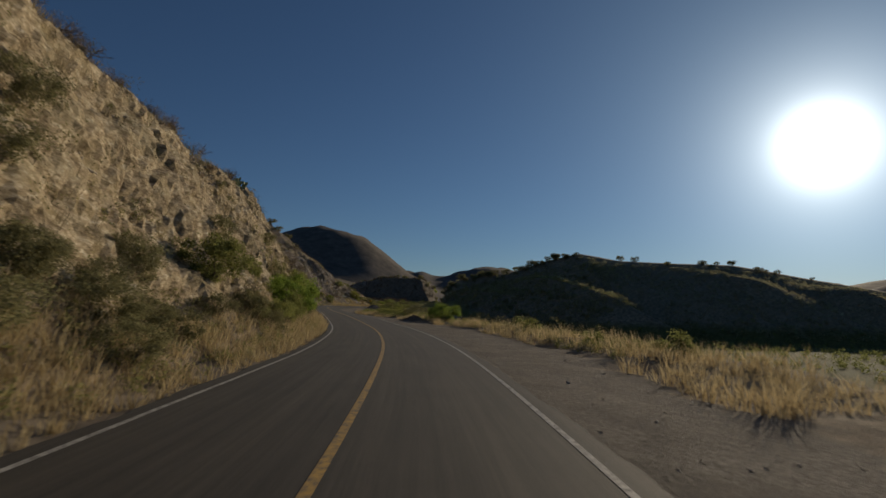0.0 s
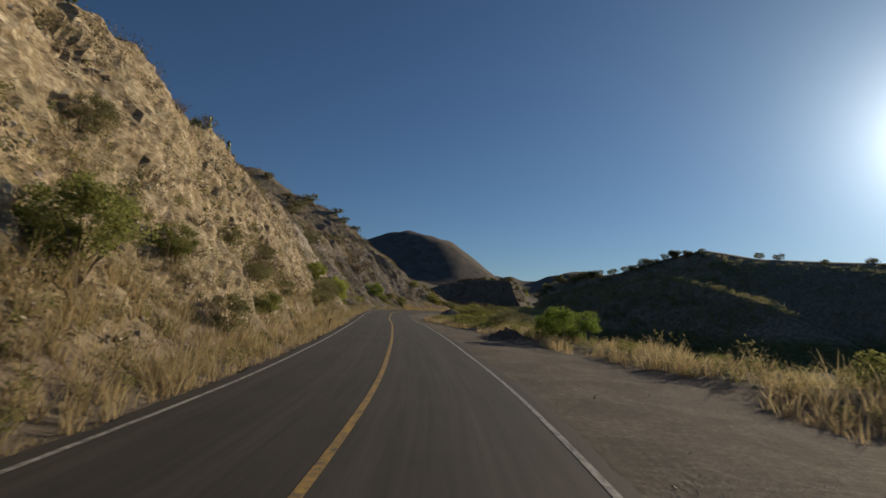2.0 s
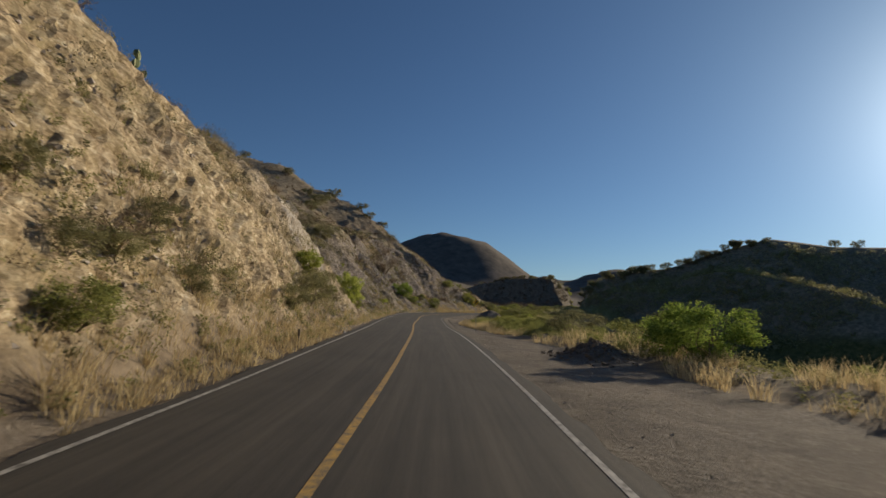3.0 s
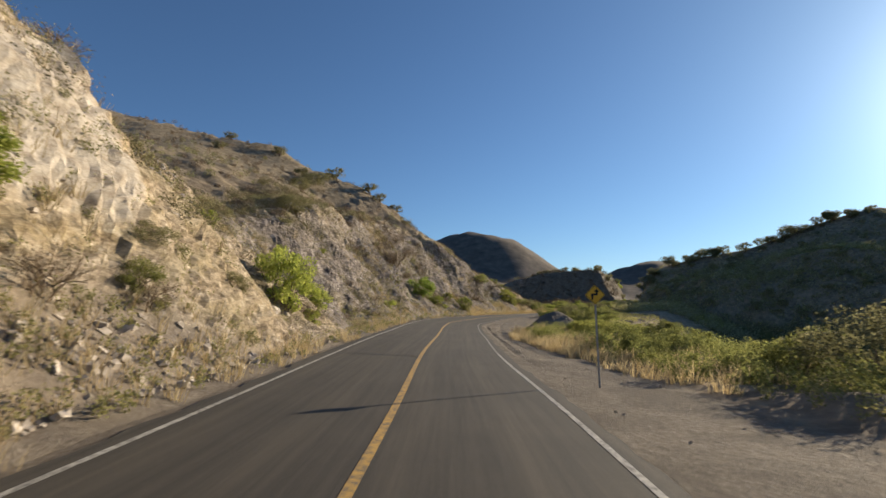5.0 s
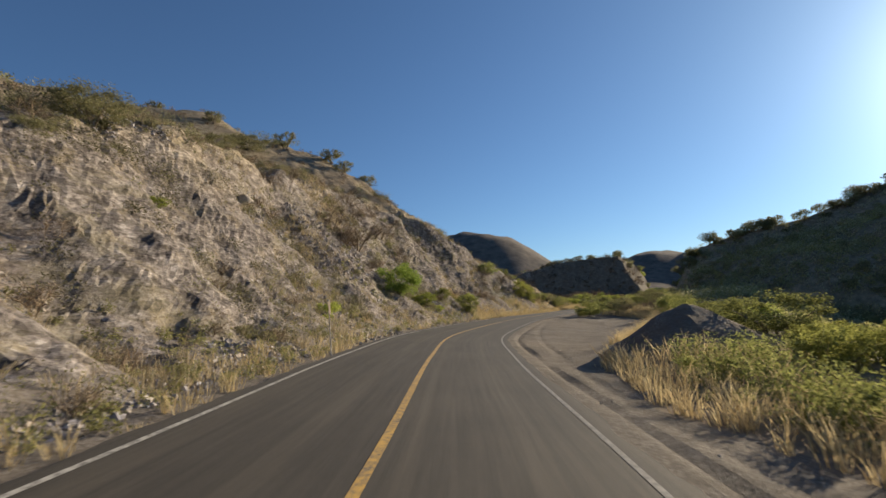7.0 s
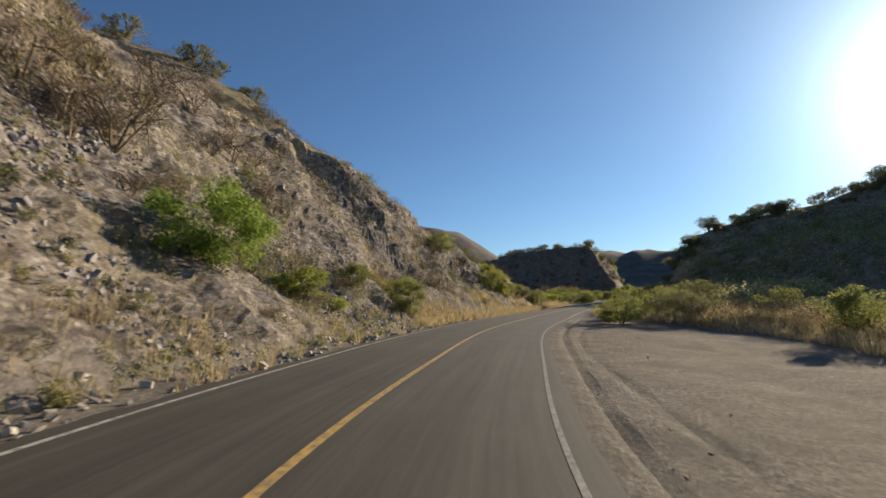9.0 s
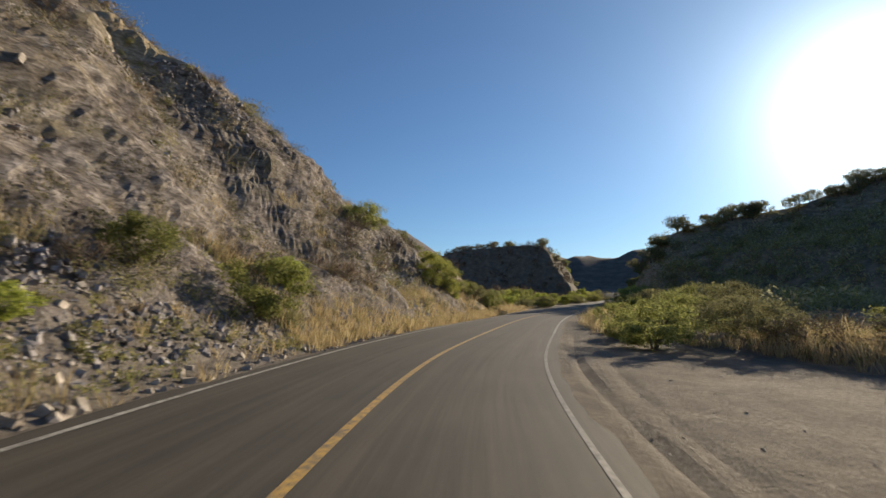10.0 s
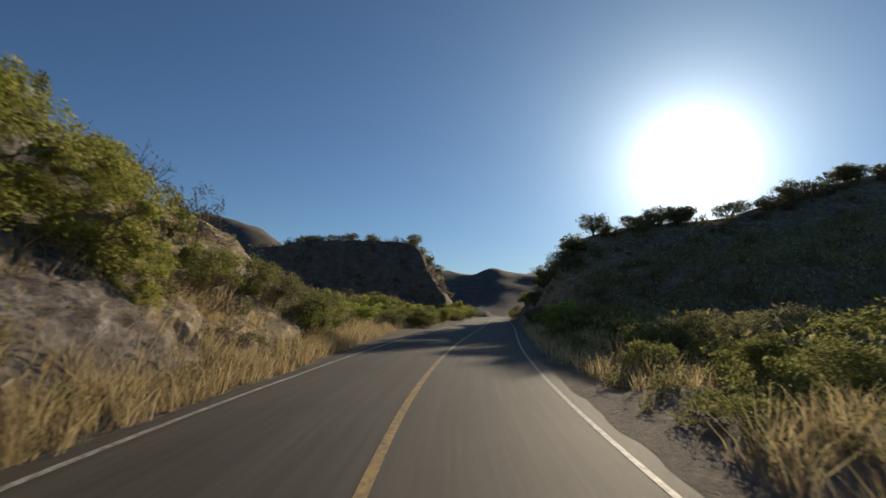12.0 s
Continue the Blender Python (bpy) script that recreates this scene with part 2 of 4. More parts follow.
BARK = plain_material("bark", (0.09, 0.07, 0.05), (0.2, 0.16, 0.12), 8)
STONE = plain_material("pale_stone", (0.20, 0.17, 0.14), (0.52, 0.46, 0.39), 3.0)
PALE = plain_material("pale_scree", (0.36, 0.32, 0.27), (0.62, 0.57, 0.50), 3.0)
SLATE = plain_material("grey_broken_rock", (0.12, 0.108, 0.108), (0.45, 0.42, 0.415), 2.2)
EARTH = plain_material("brown_earth", (0.09, 0.07, 0.05), (0.22, 0.175, 0.13), 4.0)
STEEL = plain_material("galvanised_steel", (0.25, 0.25, 0.25), (0.42, 0.42, 0.42), 12, 0.45, 0.5, 0.6)
SIGN_YELLOW = plain_material("sign_yellow", (0.72, 0.42, 0.02), (0.80, 0.50, 0.03), 6, 0.45, 0.5)
SIGN_BLACK = plain_material("sign_black", (0.012, 0.012, 0.012), (0.02, 0.02, 0.02), 6, 0.5)


# ---- the lie of the land ----
KNOT_Y0, KNOT_DY = -12.0, 14.0
ROAD_X = [-1.14, -1.21, -1.94, -3.29, -5.51, -8.74, -12.33, -16.12, -20.17, -23.75, -27.42, -30.44, -31.13, -30.94, -29.0, -26.42, -22.75, -18.44, -13.95, -9.6, -5.4, -1.2, 3.0, 7.2, 11.4]
ROAD_Z = [0, 0, 0.04, 0.03, 0.07, 0.2, 0.4, 0.54, 0.65, 0.78, 0.98, 1.17, 1.35, 1.51, 1.66, 1.84, 2.01, 2.16, 2.29, 2.41, 2.51, 2.6, 2.7, 2.79, 2.88]


def spline(values, y):
    v = np.array(values)
    t = np.clip((y - KNOT_Y0) / KNOT_DY, 0, len(v) - 1.001)
    k = t.astype(int)
    u = t - k
    g = lambda j: v[np.clip(j, 0, len(v) - 1)]
    a, b, c, d = g(k - 1), g(k), g(k + 1), g(k + 2)
    return 0.5 * (2 * b + (c - a) * u + (2 * a - 5 * b + 4 * c - d) * u * u + (3 * b - a - 3 * c + d) * u ** 3)


_y = np.arange(-80, 460, 0.5)
_x = spline(ROAD_X, _y)
_x = np.where(_y > 322, 10.8 + 0.32 * (_y - 322) , _x)
_z = spline(ROAD_Z, _y)
_s = np.concatenate([[0], np.cumsum(np.hypot(np.diff(_x), np.diff(_y)))])
_s -= np.interp(0, _y, _s)
_tx, _ty = np.gradient(_x, _s), np.gradient(_y, _s)
_k = np.ones(25) / 25
_tx, _ty = (np.convolve(np.pad(v, 12, mode="edge"), _k, "valid") for v in (_tx, _ty))


def to_world(s, d):
    return np.interp(s, _s, _x) + d * np.interp(s, _s, _ty), np.interp(s, _s, _y) - d * np.interp(s, _s, _tx)


def to_road(x, y):
    """Station along the road and distance to its right, by the nearest point of its middle."""
    s, d = np.empty_like(x), np.empty_like(x)
    for i in range(0, len(x), 4000):
        dx, dy = x[i:i + 4000, None] - _x[None, ::4], y[i:i + 4000, None] - _y[None, ::4]
        j = np.argmin(dx * dx + dy * dy, 1) * 4
        ex, ey = x[i:i + 4000] - _x[j], y[i:i + 4000] - _y[j]
        s[i:i + 4000] = _s[j] + ex * _tx[j] + ey * _ty[j]
        d[i:i + 4000] = ex * _ty[j] - ey * _tx[j]
    return s, d


def lerp(s, xs, ys):
    return np.interp(s, xs, ys)


def road_z(s):
    return np.interp(s, _s, _z)


def bank(s):
    return np.tan(np.radians(lerp(s, [-20, 10, 22, 40, 60, 75, 91, 100, 112, 125, 150, 162, 172, 186, 196, 206], [0, 0, -1.0, -0.5, 0.7, 1.9, 3.2, 4.0, 6.0, 6.4, 5.4, 4.6, 3.4, 2.9, 1.2, 0.1])))


def hash2(i, j, seed):
    v = np.sin(i * 127.1 + j * 311.7 + seed * 74.7) * 43758.5453
    return v - np.floor(v)


def value_noise(x, y, seed=0):
    i, j = np.floor(x), np.floor(y)
    u, v = x - i, y - j
    u, v = u * u * (3 - 2 * u), v * v * (3 - 2 * v)
    return (hash2(i, j, seed) * (1 - u) * (1 - v) + hash2(i + 1, j, seed) * u * (1 - v) + hash2(i, j + 1, seed) * (1 - u) * v + hash2(i + 1, j + 1, seed) * u * v) * 2 - 1


def fbm(x, y, octaves=4, seed=0):
    return sum(value_noise(x * 2 ** k, y * 2 ** k, seed + k) / 2 ** k for k in range(octaves))


def ridged(x, y, octaves=4, seed=0):
    return sum((1 - 2 * np.abs(value_noise(x * 2 ** k, y * 2 ** k, seed + k))) / 2 ** k for k in range(octaves))


def chunks(u, v, seed=0):
    """Blocks of broken rock: each cell stands at its own depth and tilt."""
    best, out = np.full(u.shape, 9.0), np.zeros(u.shape)
    iu, iv = np.floor(u), np.floor(v)
    for a in (-1, 0, 1):
        for b in (-1, 0, 1):
            cu, cv = iu + a, iv + b
            pu, pv = cu + hash2(cu, cv, seed), cv + hash2(cu, cv, seed + 1)
            r = (u - pu) ** 2 + (v - pv) ** 2
            h = hash2(cu, cv, seed + 2) * 2 - 1 + (u - pu) * (hash2(cu, cv, seed + 3) - 0.5) * 2 + (v - pv) * (hash2(cu, cv, seed + 4) - 0.2)
            out = np.where(r < best, h, out)
            best = np.minimum(best, r)
    return out


def smooth(a, b, v):
    t = np.clip((v - a) / (b - a), 0.0, 1.0)
    return t * t * (3 - 2 * t)


STATION = [-80, 0, 25, 50, 70, 85, 96, 105, 125, 138, 152, 172, 185, 195, 205, 220, 240, 420]
FOOT = [5, 5, 5, 5, 5, 5, 5, 5, 5.6, 5.2, 5, 5, 5, 4.8, 5, 6, 8, 8]
EXPO = [1.35, 1.35, 1.35, 1.3, 1.25, 1.05, 1.15, 1.2, 1.3, 1.1, 1.1, 1.05, 1.05, 1.0, 1.0, 1.0, 1.0, 1.0]
CREST_D = [12.6, 12.6, 12.6, 12.3, 12, 12.6, 13.8, 15.2, 17, 15, 16, 19, 14.5, 11.5, 10, 12, 18, 20]
CREST_Z = [11.9, 11.9, 11.3, 11.7, 11.4, 11.5, 12.4, 9.5, 9.8, 12.3, 15.3, 16.5, 14, 10.1, 7, 2.7, 1.5, 2]
UPPER = [0.39, 0.39, 0.38, 0.37, 0.35, 0.38, 0.5, 0.46, 0.42, 0.41, 0.47, 0.55, 0.77, 0.59, 0.17, 0.05, 0.02, 0.02]
BROW = [0.36, 0.36, 0.36, 0.36, 0.36, 0.36, 0.36, 0.36, 0.36, 0.34, 0.3, 0.44, 0.51, 0.39, 0.37, 0.36, 0.36, 0.36]
HEAD = [0.15, 0.15, 0.15, 0.15, 0.15, 0.15, 0.15, 0.15, 0.16, 0.17, 0.21, 0.38, 0.34, 0.21, 0.16, 0.15, 0.15, 0.15]
EDGE_S = [-20, 0, 20, 38, 50, 65, 80, 93, 110, 122, 130, 137, 144, 155, 165, 173, 180, 184, 188, 200, 230]
EDGE_D = [8.2, 8.2, 8.4, 9.2, 9.7, 9.7, 8.9, 8.2, 7.0, 5.8, 6.8, 9, 10.7, 14, 15.2, 15, 12.5, 9.5, 5.8, 4.7, 4.6]
DROP_S = [-20, 20, 75, 105, 120, 135, 150, 165, 200]
DROP_D = [12.5, 13.5, 14, 14, 16, 18, 22, 26, 26]


def hills(x, y):
    """The ridge across the valley, the bluff, the far mountains and the valley floor, in the world's plan."""
    wob = fbm(x / 45, y / 45, 4, 11)
    top = lerp(x + 3 * wob, [-16, -8, -5, -2, 0.5, 5, 15, 30, 42, 50, 59, 66, 86, 110, 140, 180, 240, 320, 500], [-12, -6, 1, 8, 13.5, 16, 18.7, 20.8, 25, 27.5, 30, 31.5, 28.5, 28, 28, 22, 14, 8, -5])
    spur = ridged((x + 0.9 * (y - 262)) / 42, y / 200, 3, 5)
    front = 262 - y
    ridge = top - np.where(front > 0, front * (0.58 + 0.02 * wob), -front * 0.35) + 9.0 * spur * smooth(4, 40, np.abs(front)) - 0.5
    t2 = lerp(x + 1.3 * fbm(x / 5, y / 5, 3, 51), [-130, -95, -60, -45, -34, -20, -12, -7.2, -6, -4.6, -2.8, 0, 4], [4, 7, 11, 15.5, 18, 18.6, 18.3, 17.4, 14, 10, 4, -3, -12])
    bf = 300 + 0.0 * x - y
    bluff = t2 - np.where(bf > 0, bf * 1.15, -bf * 0.12) + 1.2 * wob * smooth(2, 12, bf)
    r1 = np.hypot((x + 470) / np.where(x > -470, 440, 380), (y - 2000) / 520)
    far1 = 272 * np.exp(-r1 ** 2 * 1.15)
    r = np.hypot(x, y)
    azim = np.arctan2(x, y)
    far2 = smooth(1500, 2700, r) * (165 + 70 * fbm(azim * 6, azim * 0 + r / 3000, 4, 21) + 40 * fbm(x / 330, y / 330, 3, 23))
    rise = -9 + 15.5 * np.exp(-((y - 470 - 8 * wob) / 32) ** 2 - ((x - 30) / 95) ** 2)
    floor = -8 + 1.0 * fbm(x / 60, y / 60, 3, 3) + far2
    return np.maximum(np.maximum(np.maximum(ridge, bluff), rise), np.maximum(floor, far1 - 8 + 32 * fbm(x / 300, y / 300, 4, 91) * smooth(20, 150, far1)))


def mound(s, d):
    """The bare heap of spoil beside the gravel."""
    return np.exp(-((s - 133.0) / 3.8) ** 2 - ((d - 10.8) / 2.5) ** 2)


def crag(s, d):
    """The pale outcrop that stands out of the cut."""
    return np.exp(-((s - 92.2 - 0.5 * (-d - 10.0)) / 3.4) ** 4 - ((-d - 10.2) / 2.3) ** 4)


def height(s, d, x, y):
    """Height of the ground, and how far it is rock, gravel and scrub, and how grey its rock is."""
    zr = road_z(s)
    tilt = (1.4 - d) * bank(s)
    foot, cd, cz, up, ex = (lerp(s, STATION, v) for v in (FOOT, CREST_D, CREST_Z, UPPER, EXPO))
    n1, n2 = fbm(s / 9, d / 9, 4, 1), fbm(s / 2.6, d / 2.6, 3, 2)
    left = -d
    f = np.clip((left - foot) / (cd - foot), 0, 1)
    cut = cz * f ** ex + 0.25 * smooth(foot - 1, foot, left)
    above = np.maximum(left - cd, 0)
    upper = up * np.minimum(above, 20) + lerp(s, STATION, BROW) * np.clip(above - 20, 0, 25) + lerp(s, STATION, HEAD) * np.clip(above - 45, 0, 70) - 0.3 * np.maximum(above - 115, 0)
    gully = np.exp(-((s - 183 + 0.3 * (left - 8)) / 2.0) ** 2) * 1.9 + np.exp(-((s - 113) / 5.0) ** 2) * 1.0 + np.exp(-((s - 147 - 0.4 * (left - 9)) / 1.6) ** 2) * 1.2
    cut = cut - gully * smooth(0.25, 0.5, f) * (1 - smooth(0, 12, left - cd))
    zl = cut + upper + (1.1 * n1 + 0.28 * n2) * smooth(0.05, 0.4, f)
    verge = -0.12 * smooth(3.6, 4.3, left) + 0.08 * n2 * smooth(3.7, 4.6, left)
    zl = zl + 0.7 * crag(s, d) + verge + np.clip(tilt, -0.5, 0.5) * (1 - smooth(4, 7, left))
    edge = lerp(s, EDGE_S, EDGE_D)
    drop = lerp(s, DROP_S, DROP_D)
    right = d
    berm = lerp(s, [80, 120, 140, 154, 178, 190], [0.35, 0.5, 0.4, 0.5, 0.55, 0.4]) * smooth(edge - 0.2, edge + 2.6, right) + (0.25 * n1 + 0.12 * n2) * smooth(edge - 1, edge + 2, right)
    zright = -0.02 - 0.02 * np.clip(right - 3.7, 0, 6) + berm + np.clip(tilt, -0.7, 0.7) - 0.5 * np.maximum(right - drop, 0) + 0.03 * n2 * smooth(3.8, 5, right)
    zright = zright + 0.8 * np.exp(-((s - 72.0) / 1.5) ** 2 - ((d - 8.5) / 1.2) ** 2)
    ruts = np.exp(-((d - 4.42) / 0.16) ** 2) + 0.6 * np.exp(-((d - 5.5 - 0.4 * np.sin(s / 7)) / 0.2) ** 2)
    zright = zright - 0.09 * ruts * smooth(96, 110, s) * (1 - smooth(182, 190, s)) * (0.75 + 0.5 * n2)
    zright = zright + 1.8 * mound(s, d) * (1 + 0.12 * n2)
    hl = hills(x, y)
    near = zr + np.where(d < 0, zl, zright)
    zz = np.where(d < 0, near * (1 - smooth(130, 300, left)) + hl * smooth(130, 300, left), np.maximum(near, np.minimum(hl, near + 1.6 * np.maximum(right - edge - 0.5, 0))))
    zz = np.where((d < 0) & (s > 205), np.maximum(near, np.minimum(hl, near + 1.3 * np.maximum(left - 6, 0))), zz)
    w = smooth(380, 420, s)
    zz = zz * (1 - w * smooth(4, 8, np.abs(d))) + hl * w * smooth(4, 8, np.abs(d))
    onroad = 1 - smooth(3.75, 4.0, np.abs(d))
    zz = zz * (1 - onroad) + (zr + tilt - 0.018 - 0.24 * (np.abs(d) < 3.55)) * onroad
    low = 0.16 * smooth(90, 100, s)
    rock = smooth(0.1 - low, 0.3 - low, f + 0.12 * n1) * smooth(0.0, 0.06, f) * (1 - smooth(2, 9, above + 3 * n1)) * (s < 215)
    rock = np.maximum(rock, (zz > -2) * smooth(-9, -4, x) * (1 - smooth(6, 12, x)) * smooth(245, 250, y) * (1 - smooth(280, 285, y)) * 0.6)
    gravel = ((d > 3) & (d < edge + 0.6 * n2)) * 1.0 + 0.6 * ((d < -3.4) & (left < foot - 0.3 + 0.5 * n2))
    gravel = np.maximum(gravel, smooth(0.2, 0.4, mound(s, d) + 0.1 * n2))
    scrub = np.where(d < 0, smooth(4, 20, above) * 0.55, np.maximum(smooth(0, 6, right - drop) * 0.9, 0.7 * smooth(0.5, 2.5, right - edge + n2)))
    scrub = np.where((s > 205) & (left > 6), 0.85, scrub)
    grey = smooth(76, 102, s) * (1 - smooth(201, 207, s)) * 0.9 * (d < 0) * (1 - smooth(-1, 4, above + 2 * n1))
    out = crag(s, d)
    rock = np.maximum(rock, smooth(0.2, 0.5, out))
    grey = grey * (1 - smooth(0.1, 0.4, out)) - smooth(0.3, 0.75, out + 0.25 * n2)
    return zz, np.clip(rock, 0, 1), np.clip(gravel, 0, 1), scrub, grey


def ground_z(s, d):
    s, d = np.atleast_1d(np.asarray(s, float)), np.atleast_1d(np.asarray(d, float))
    x, y = to_world(s, d)
    return x, y, height(s, d, x, y)[0]


def quads_grid(rows, cols):
    i = np.arange(rows - 1)[:, None] * cols + np.arange(cols - 1)[None]
    return np.stack([i, i + 1, i + cols + 1, i + cols], -1).reshape(-1, 4)


def np_mesh(name, verts, quads, attrs=None, smooth_shade=False):
    me = bpy.data.meshes.new(name)
    verts, quads = np.asarray(verts, np.float32), np.asarray(quads, np.int32)
    me.vertices.add(len(verts))
    me.vertices.foreach_set("co", verts.ravel())
    k = quads.shape[1]
    me.loops.add(quads.size)
    me.loops.foreach_set("vertex_index", quads.ravel())
    me.polygons.add(len(quads))
    me.polygons.foreach_set("loop_start", np.arange(0, quads.size, k, dtype=np.int32))
    me.polygons.foreach_set("use_smooth", np.full(len(quads), smooth_shade))
    me.update(calc_edges=True)
    for key, v in (attrs or {}).items():
        a = me.attributes.new(key, "FLOAT", "POINT")
        a.data.foreach_set("value", np.asarray(v, np.float32))
    return me


def build_ground():
    """One sheet: a fine band along the road, a middle grid round it and a coarse one to the horizon."""
    parts = []
    s = np.concatenate([np.arange(-60, -10, 2.0), np.arange(-10, 10, 0.6), np.arange(10, 210, 0.33), np.arange(210, 420, 1.2)])
    d = np.concatenate([np.arange(-46, -22, 1.0), np.arange(-22, -15, 0.26), np.arange(-15, -4.1, 0.14), [-3.98, -3.8, -3.6, -3.48, 0, 3.48, 3.6, 3.8, 3.98], np.arange(4.12, 6.4, 0.14), np.arange(6.5, 14, 0.45), np.arange(14, 31, 1.0)])
    S, D = (v.ravel() for v in np.meshgrid(s, d, indexing="ij"))
    X, Y = to_world(S, D)
    Z, rk, gr, sc, gy = height(S, D, X, Y)
    # crags: push the rock in and out along the slope
    skew = S + 0.45 * Z
    stone = np.clip(-gy, 0, 1)
    c = 0.3 * stone * chunks(S / 1.7, (Z + 0.6 * S) / 1.5, 27) + rk * ((0.38 + 0.3 * np.clip(gy, 0, 1)) * ridged(skew / 7.0, Z / 5.0, 2, 31) + (0.12 - 0.05 * np.abs(gy)) * chunks((skew + 0.5 * Z) / 1.3, Z / 0.75, 7) + (0.13 - 0.06 * np.abs(gy)) * chunks((S - 0.5 * Z) / 0.75, Z / 0.4, 17))
    X += c * np.interp(S, _s, _ty) * 0.8
    Y -= c * np.interp(S, _s, _tx) * 0.8
    Z += c * 0.35
    Z -= 0.5 * ((D < -44.5) | (D > 29.5))
    parts.append((X, Y, Z, rk, gr, sc, gy, quads_grid(len(s), len(d)), 0.0))
    g = np.arange(-200, 330, 2.5)
    h = np.arange(-100, 460, 2.5)
    X, Y = (v.ravel() for v in np.meshgrid(g, h, indexing="ij"))
    S, D = to_road(X, Y)
    Z, rk, gr, sc, gy = height(S, D, X, Y)
    under = (D > -40) & (D < 24) & (S > -58) & (S < 415)
    Z -= 0.12 * ((D > -45) & (D < 29) & ~under)
    Z -= 6.0 * under
    q = quads_grid(len(g), len(h))
    q = q[~under[q].all(1)]
    face = smooth(276, 282, Y) * (1 - smooth(299, 303, Y)) * (X > -70) * (X < -3) * smooth(2, 6, Z + 2 * fbm(X / 6, Y / 6, 3, 97))
    gy = np.maximum(gy, 0.6 * (face > 0))
    parts.append((X, Y, Z, face, gr * 0, sc, gy, q, 0.0))
    u = np.linspace(-1, 1, 240)
    w = np.sign(u) * (np.sinh(np.abs(u) * 4.2) / math.sinh(4.2)) * 4600
    X, Y = (v.ravel() for v in np.meshgrid(w + 60, w + 180, indexing="ij"))
    S, D = to_road(X, Y)
    Z, rk, gr, sc, gy = height(S, D, X, Y)
    far = np.hypot(X - 60, Y - 180)
    Z = np.where(far > 400, hills(X, Y), Z)
    inside = (X > -197) & (X < 322) & (Y > -97) & (Y < 452)
    Z -= 3.0 * inside
    q = quads_grid(len(w), len(w))
    q = q[~inside[q].all(1)]
    parts.append((X, Y, Z, rk * 0, gr * 0, np.maximum(sc, 0.85), gy, q, smooth(330, 600, far)))
    off, vs, fs, at = 0, [], [], [[], [], [], [], [], []]
    for X, Y, Z, rk, gr, sc, gy, q, fa in parts:
        vs.append(np.stack([X, Y, Z], 1))
        fs.append(q + off)
        off += len(X)
        fa = np.maximum(fa, 0.5 * smooth(262, 285, Y))
        low = smooth(-0.6, -3.0, Z) * (1 - fa)
        for a, v in zip(at, (rk, gr, sc, gy, fa, low)):
            a.append(v * np.ones(len(X)))
    at = [np.concatenate(a) for a in at]
    me = np_mesh("ground", np.concatenate(vs), np.concatenate(fs)[:, ::-1], dict(rock=at[0], gravel=at[1], scrub=at[2], greyness=at[3], far=at[4], meadow=at[5]))
    me.materials.append(GROUND)
    me.polygons.foreach_set("use_smooth", np.repeat([False, True, True], [len(f) for f in fs]))
    return tagged(new("ground", me), "dry rocky ground with a road cut, valley and hills", "ground", kind="structure")


build_ground()


# ---- the road ----
def strip(name, s0, s1, step, d0, d1, lift, mat, label, category, across=6):
    s = np.arange(s0, s1, step)
    d = np.linspace(d0, d1, across)
    S, D = (v.ravel() for v in np.meshgrid(s, d, indexing="ij"))
    if name == "road":
        # crumbled edges
        rim = np.abs(D) > d1 - 0.01
        D = np.where(rim, D + np.sign(D) * (0.09 * fbm(S / 1.3, D, 4, 41) - 0.06), D)
    X, Y = to_world(S, D)
    top = np.stack([X, Y, road_z(S) + (1.4 - D) * bank(S) + lift], 1)
    q = quads_grid(len(s), across)[:, ::-1]
    me = np_mesh(name, top, q, dict(across=D, along=S), True)
    me.materials.append(mat)
    return tagged(new(name, me), label, category, kind="structure")


strip("road", -60, 420, 0.25, -3.85, 3.85, 0.0, ASPHALT, "dark grey worn two-lane asphalt road", "road", 16)
strip("centre_line", -60, 420, 0.5, -0.075, 0.075, 0.006, YELLOW, "worn solid yellow painted centre line", "road marking", 2)
strip("edge_line", -60, 420, 0.5, -3.46, -3.35, 0.006, WHITE, "worn white painted road edge line", "road marking", 2)
strip("edge_line", -60, 104, 0.5, 3.35, 3.46, 0.006, WHITE, "worn white painted road edge line", "road marking", 2)
strip("edge_line", 103.5, 188, 0.5, 3.35, 3.45, 0.006, FADED, "faded greyish road edge line, almost worn off", "road marking", 2)
strip("edge_line", 187.5, 420, 0.5, 3.35, 3.46, 0.006, WHITE, "worn white painted road edge line", "road marking", 2)
strip("tar_seam", 100.2, 100.34, 0.06, -3.3, 0.4, 0.004, TAR, "thin black tar seam across the asphalt", "road marking", 8)


# ---- builders for things ----
rng = np.random.default_rng(7)


def thing(name, x, y, z, label, category, group="", turn=0.0):
    ob = tagged(new(name), label, category, group)
    ob.matrix_basis = pose(x, y, z, 0, 0, turn)
    ob.empty_display_size = 0.2
    return ob


def part(name, data, mat, parent, label=""):
    """Links a bmesh or mesh as one mesh object under a thing or a part."""
    me = data
    if isinstance(data, bmesh.types.BMesh):
        me = bpy.data.meshes.new(name)
        data.to_mesh(me)
        data.free()
    if not me.materials:
        me.materials.append(mat)
    ob = new(name, me)
    ob.parent = parent
    return tagged(ob, label)


def stuff(name, verts, faces, mat, label, category):
    me = np_mesh(name, verts, faces)
    me.materials.append(mat)
    return tagged(new(name, me), label, category, kind="stuff")


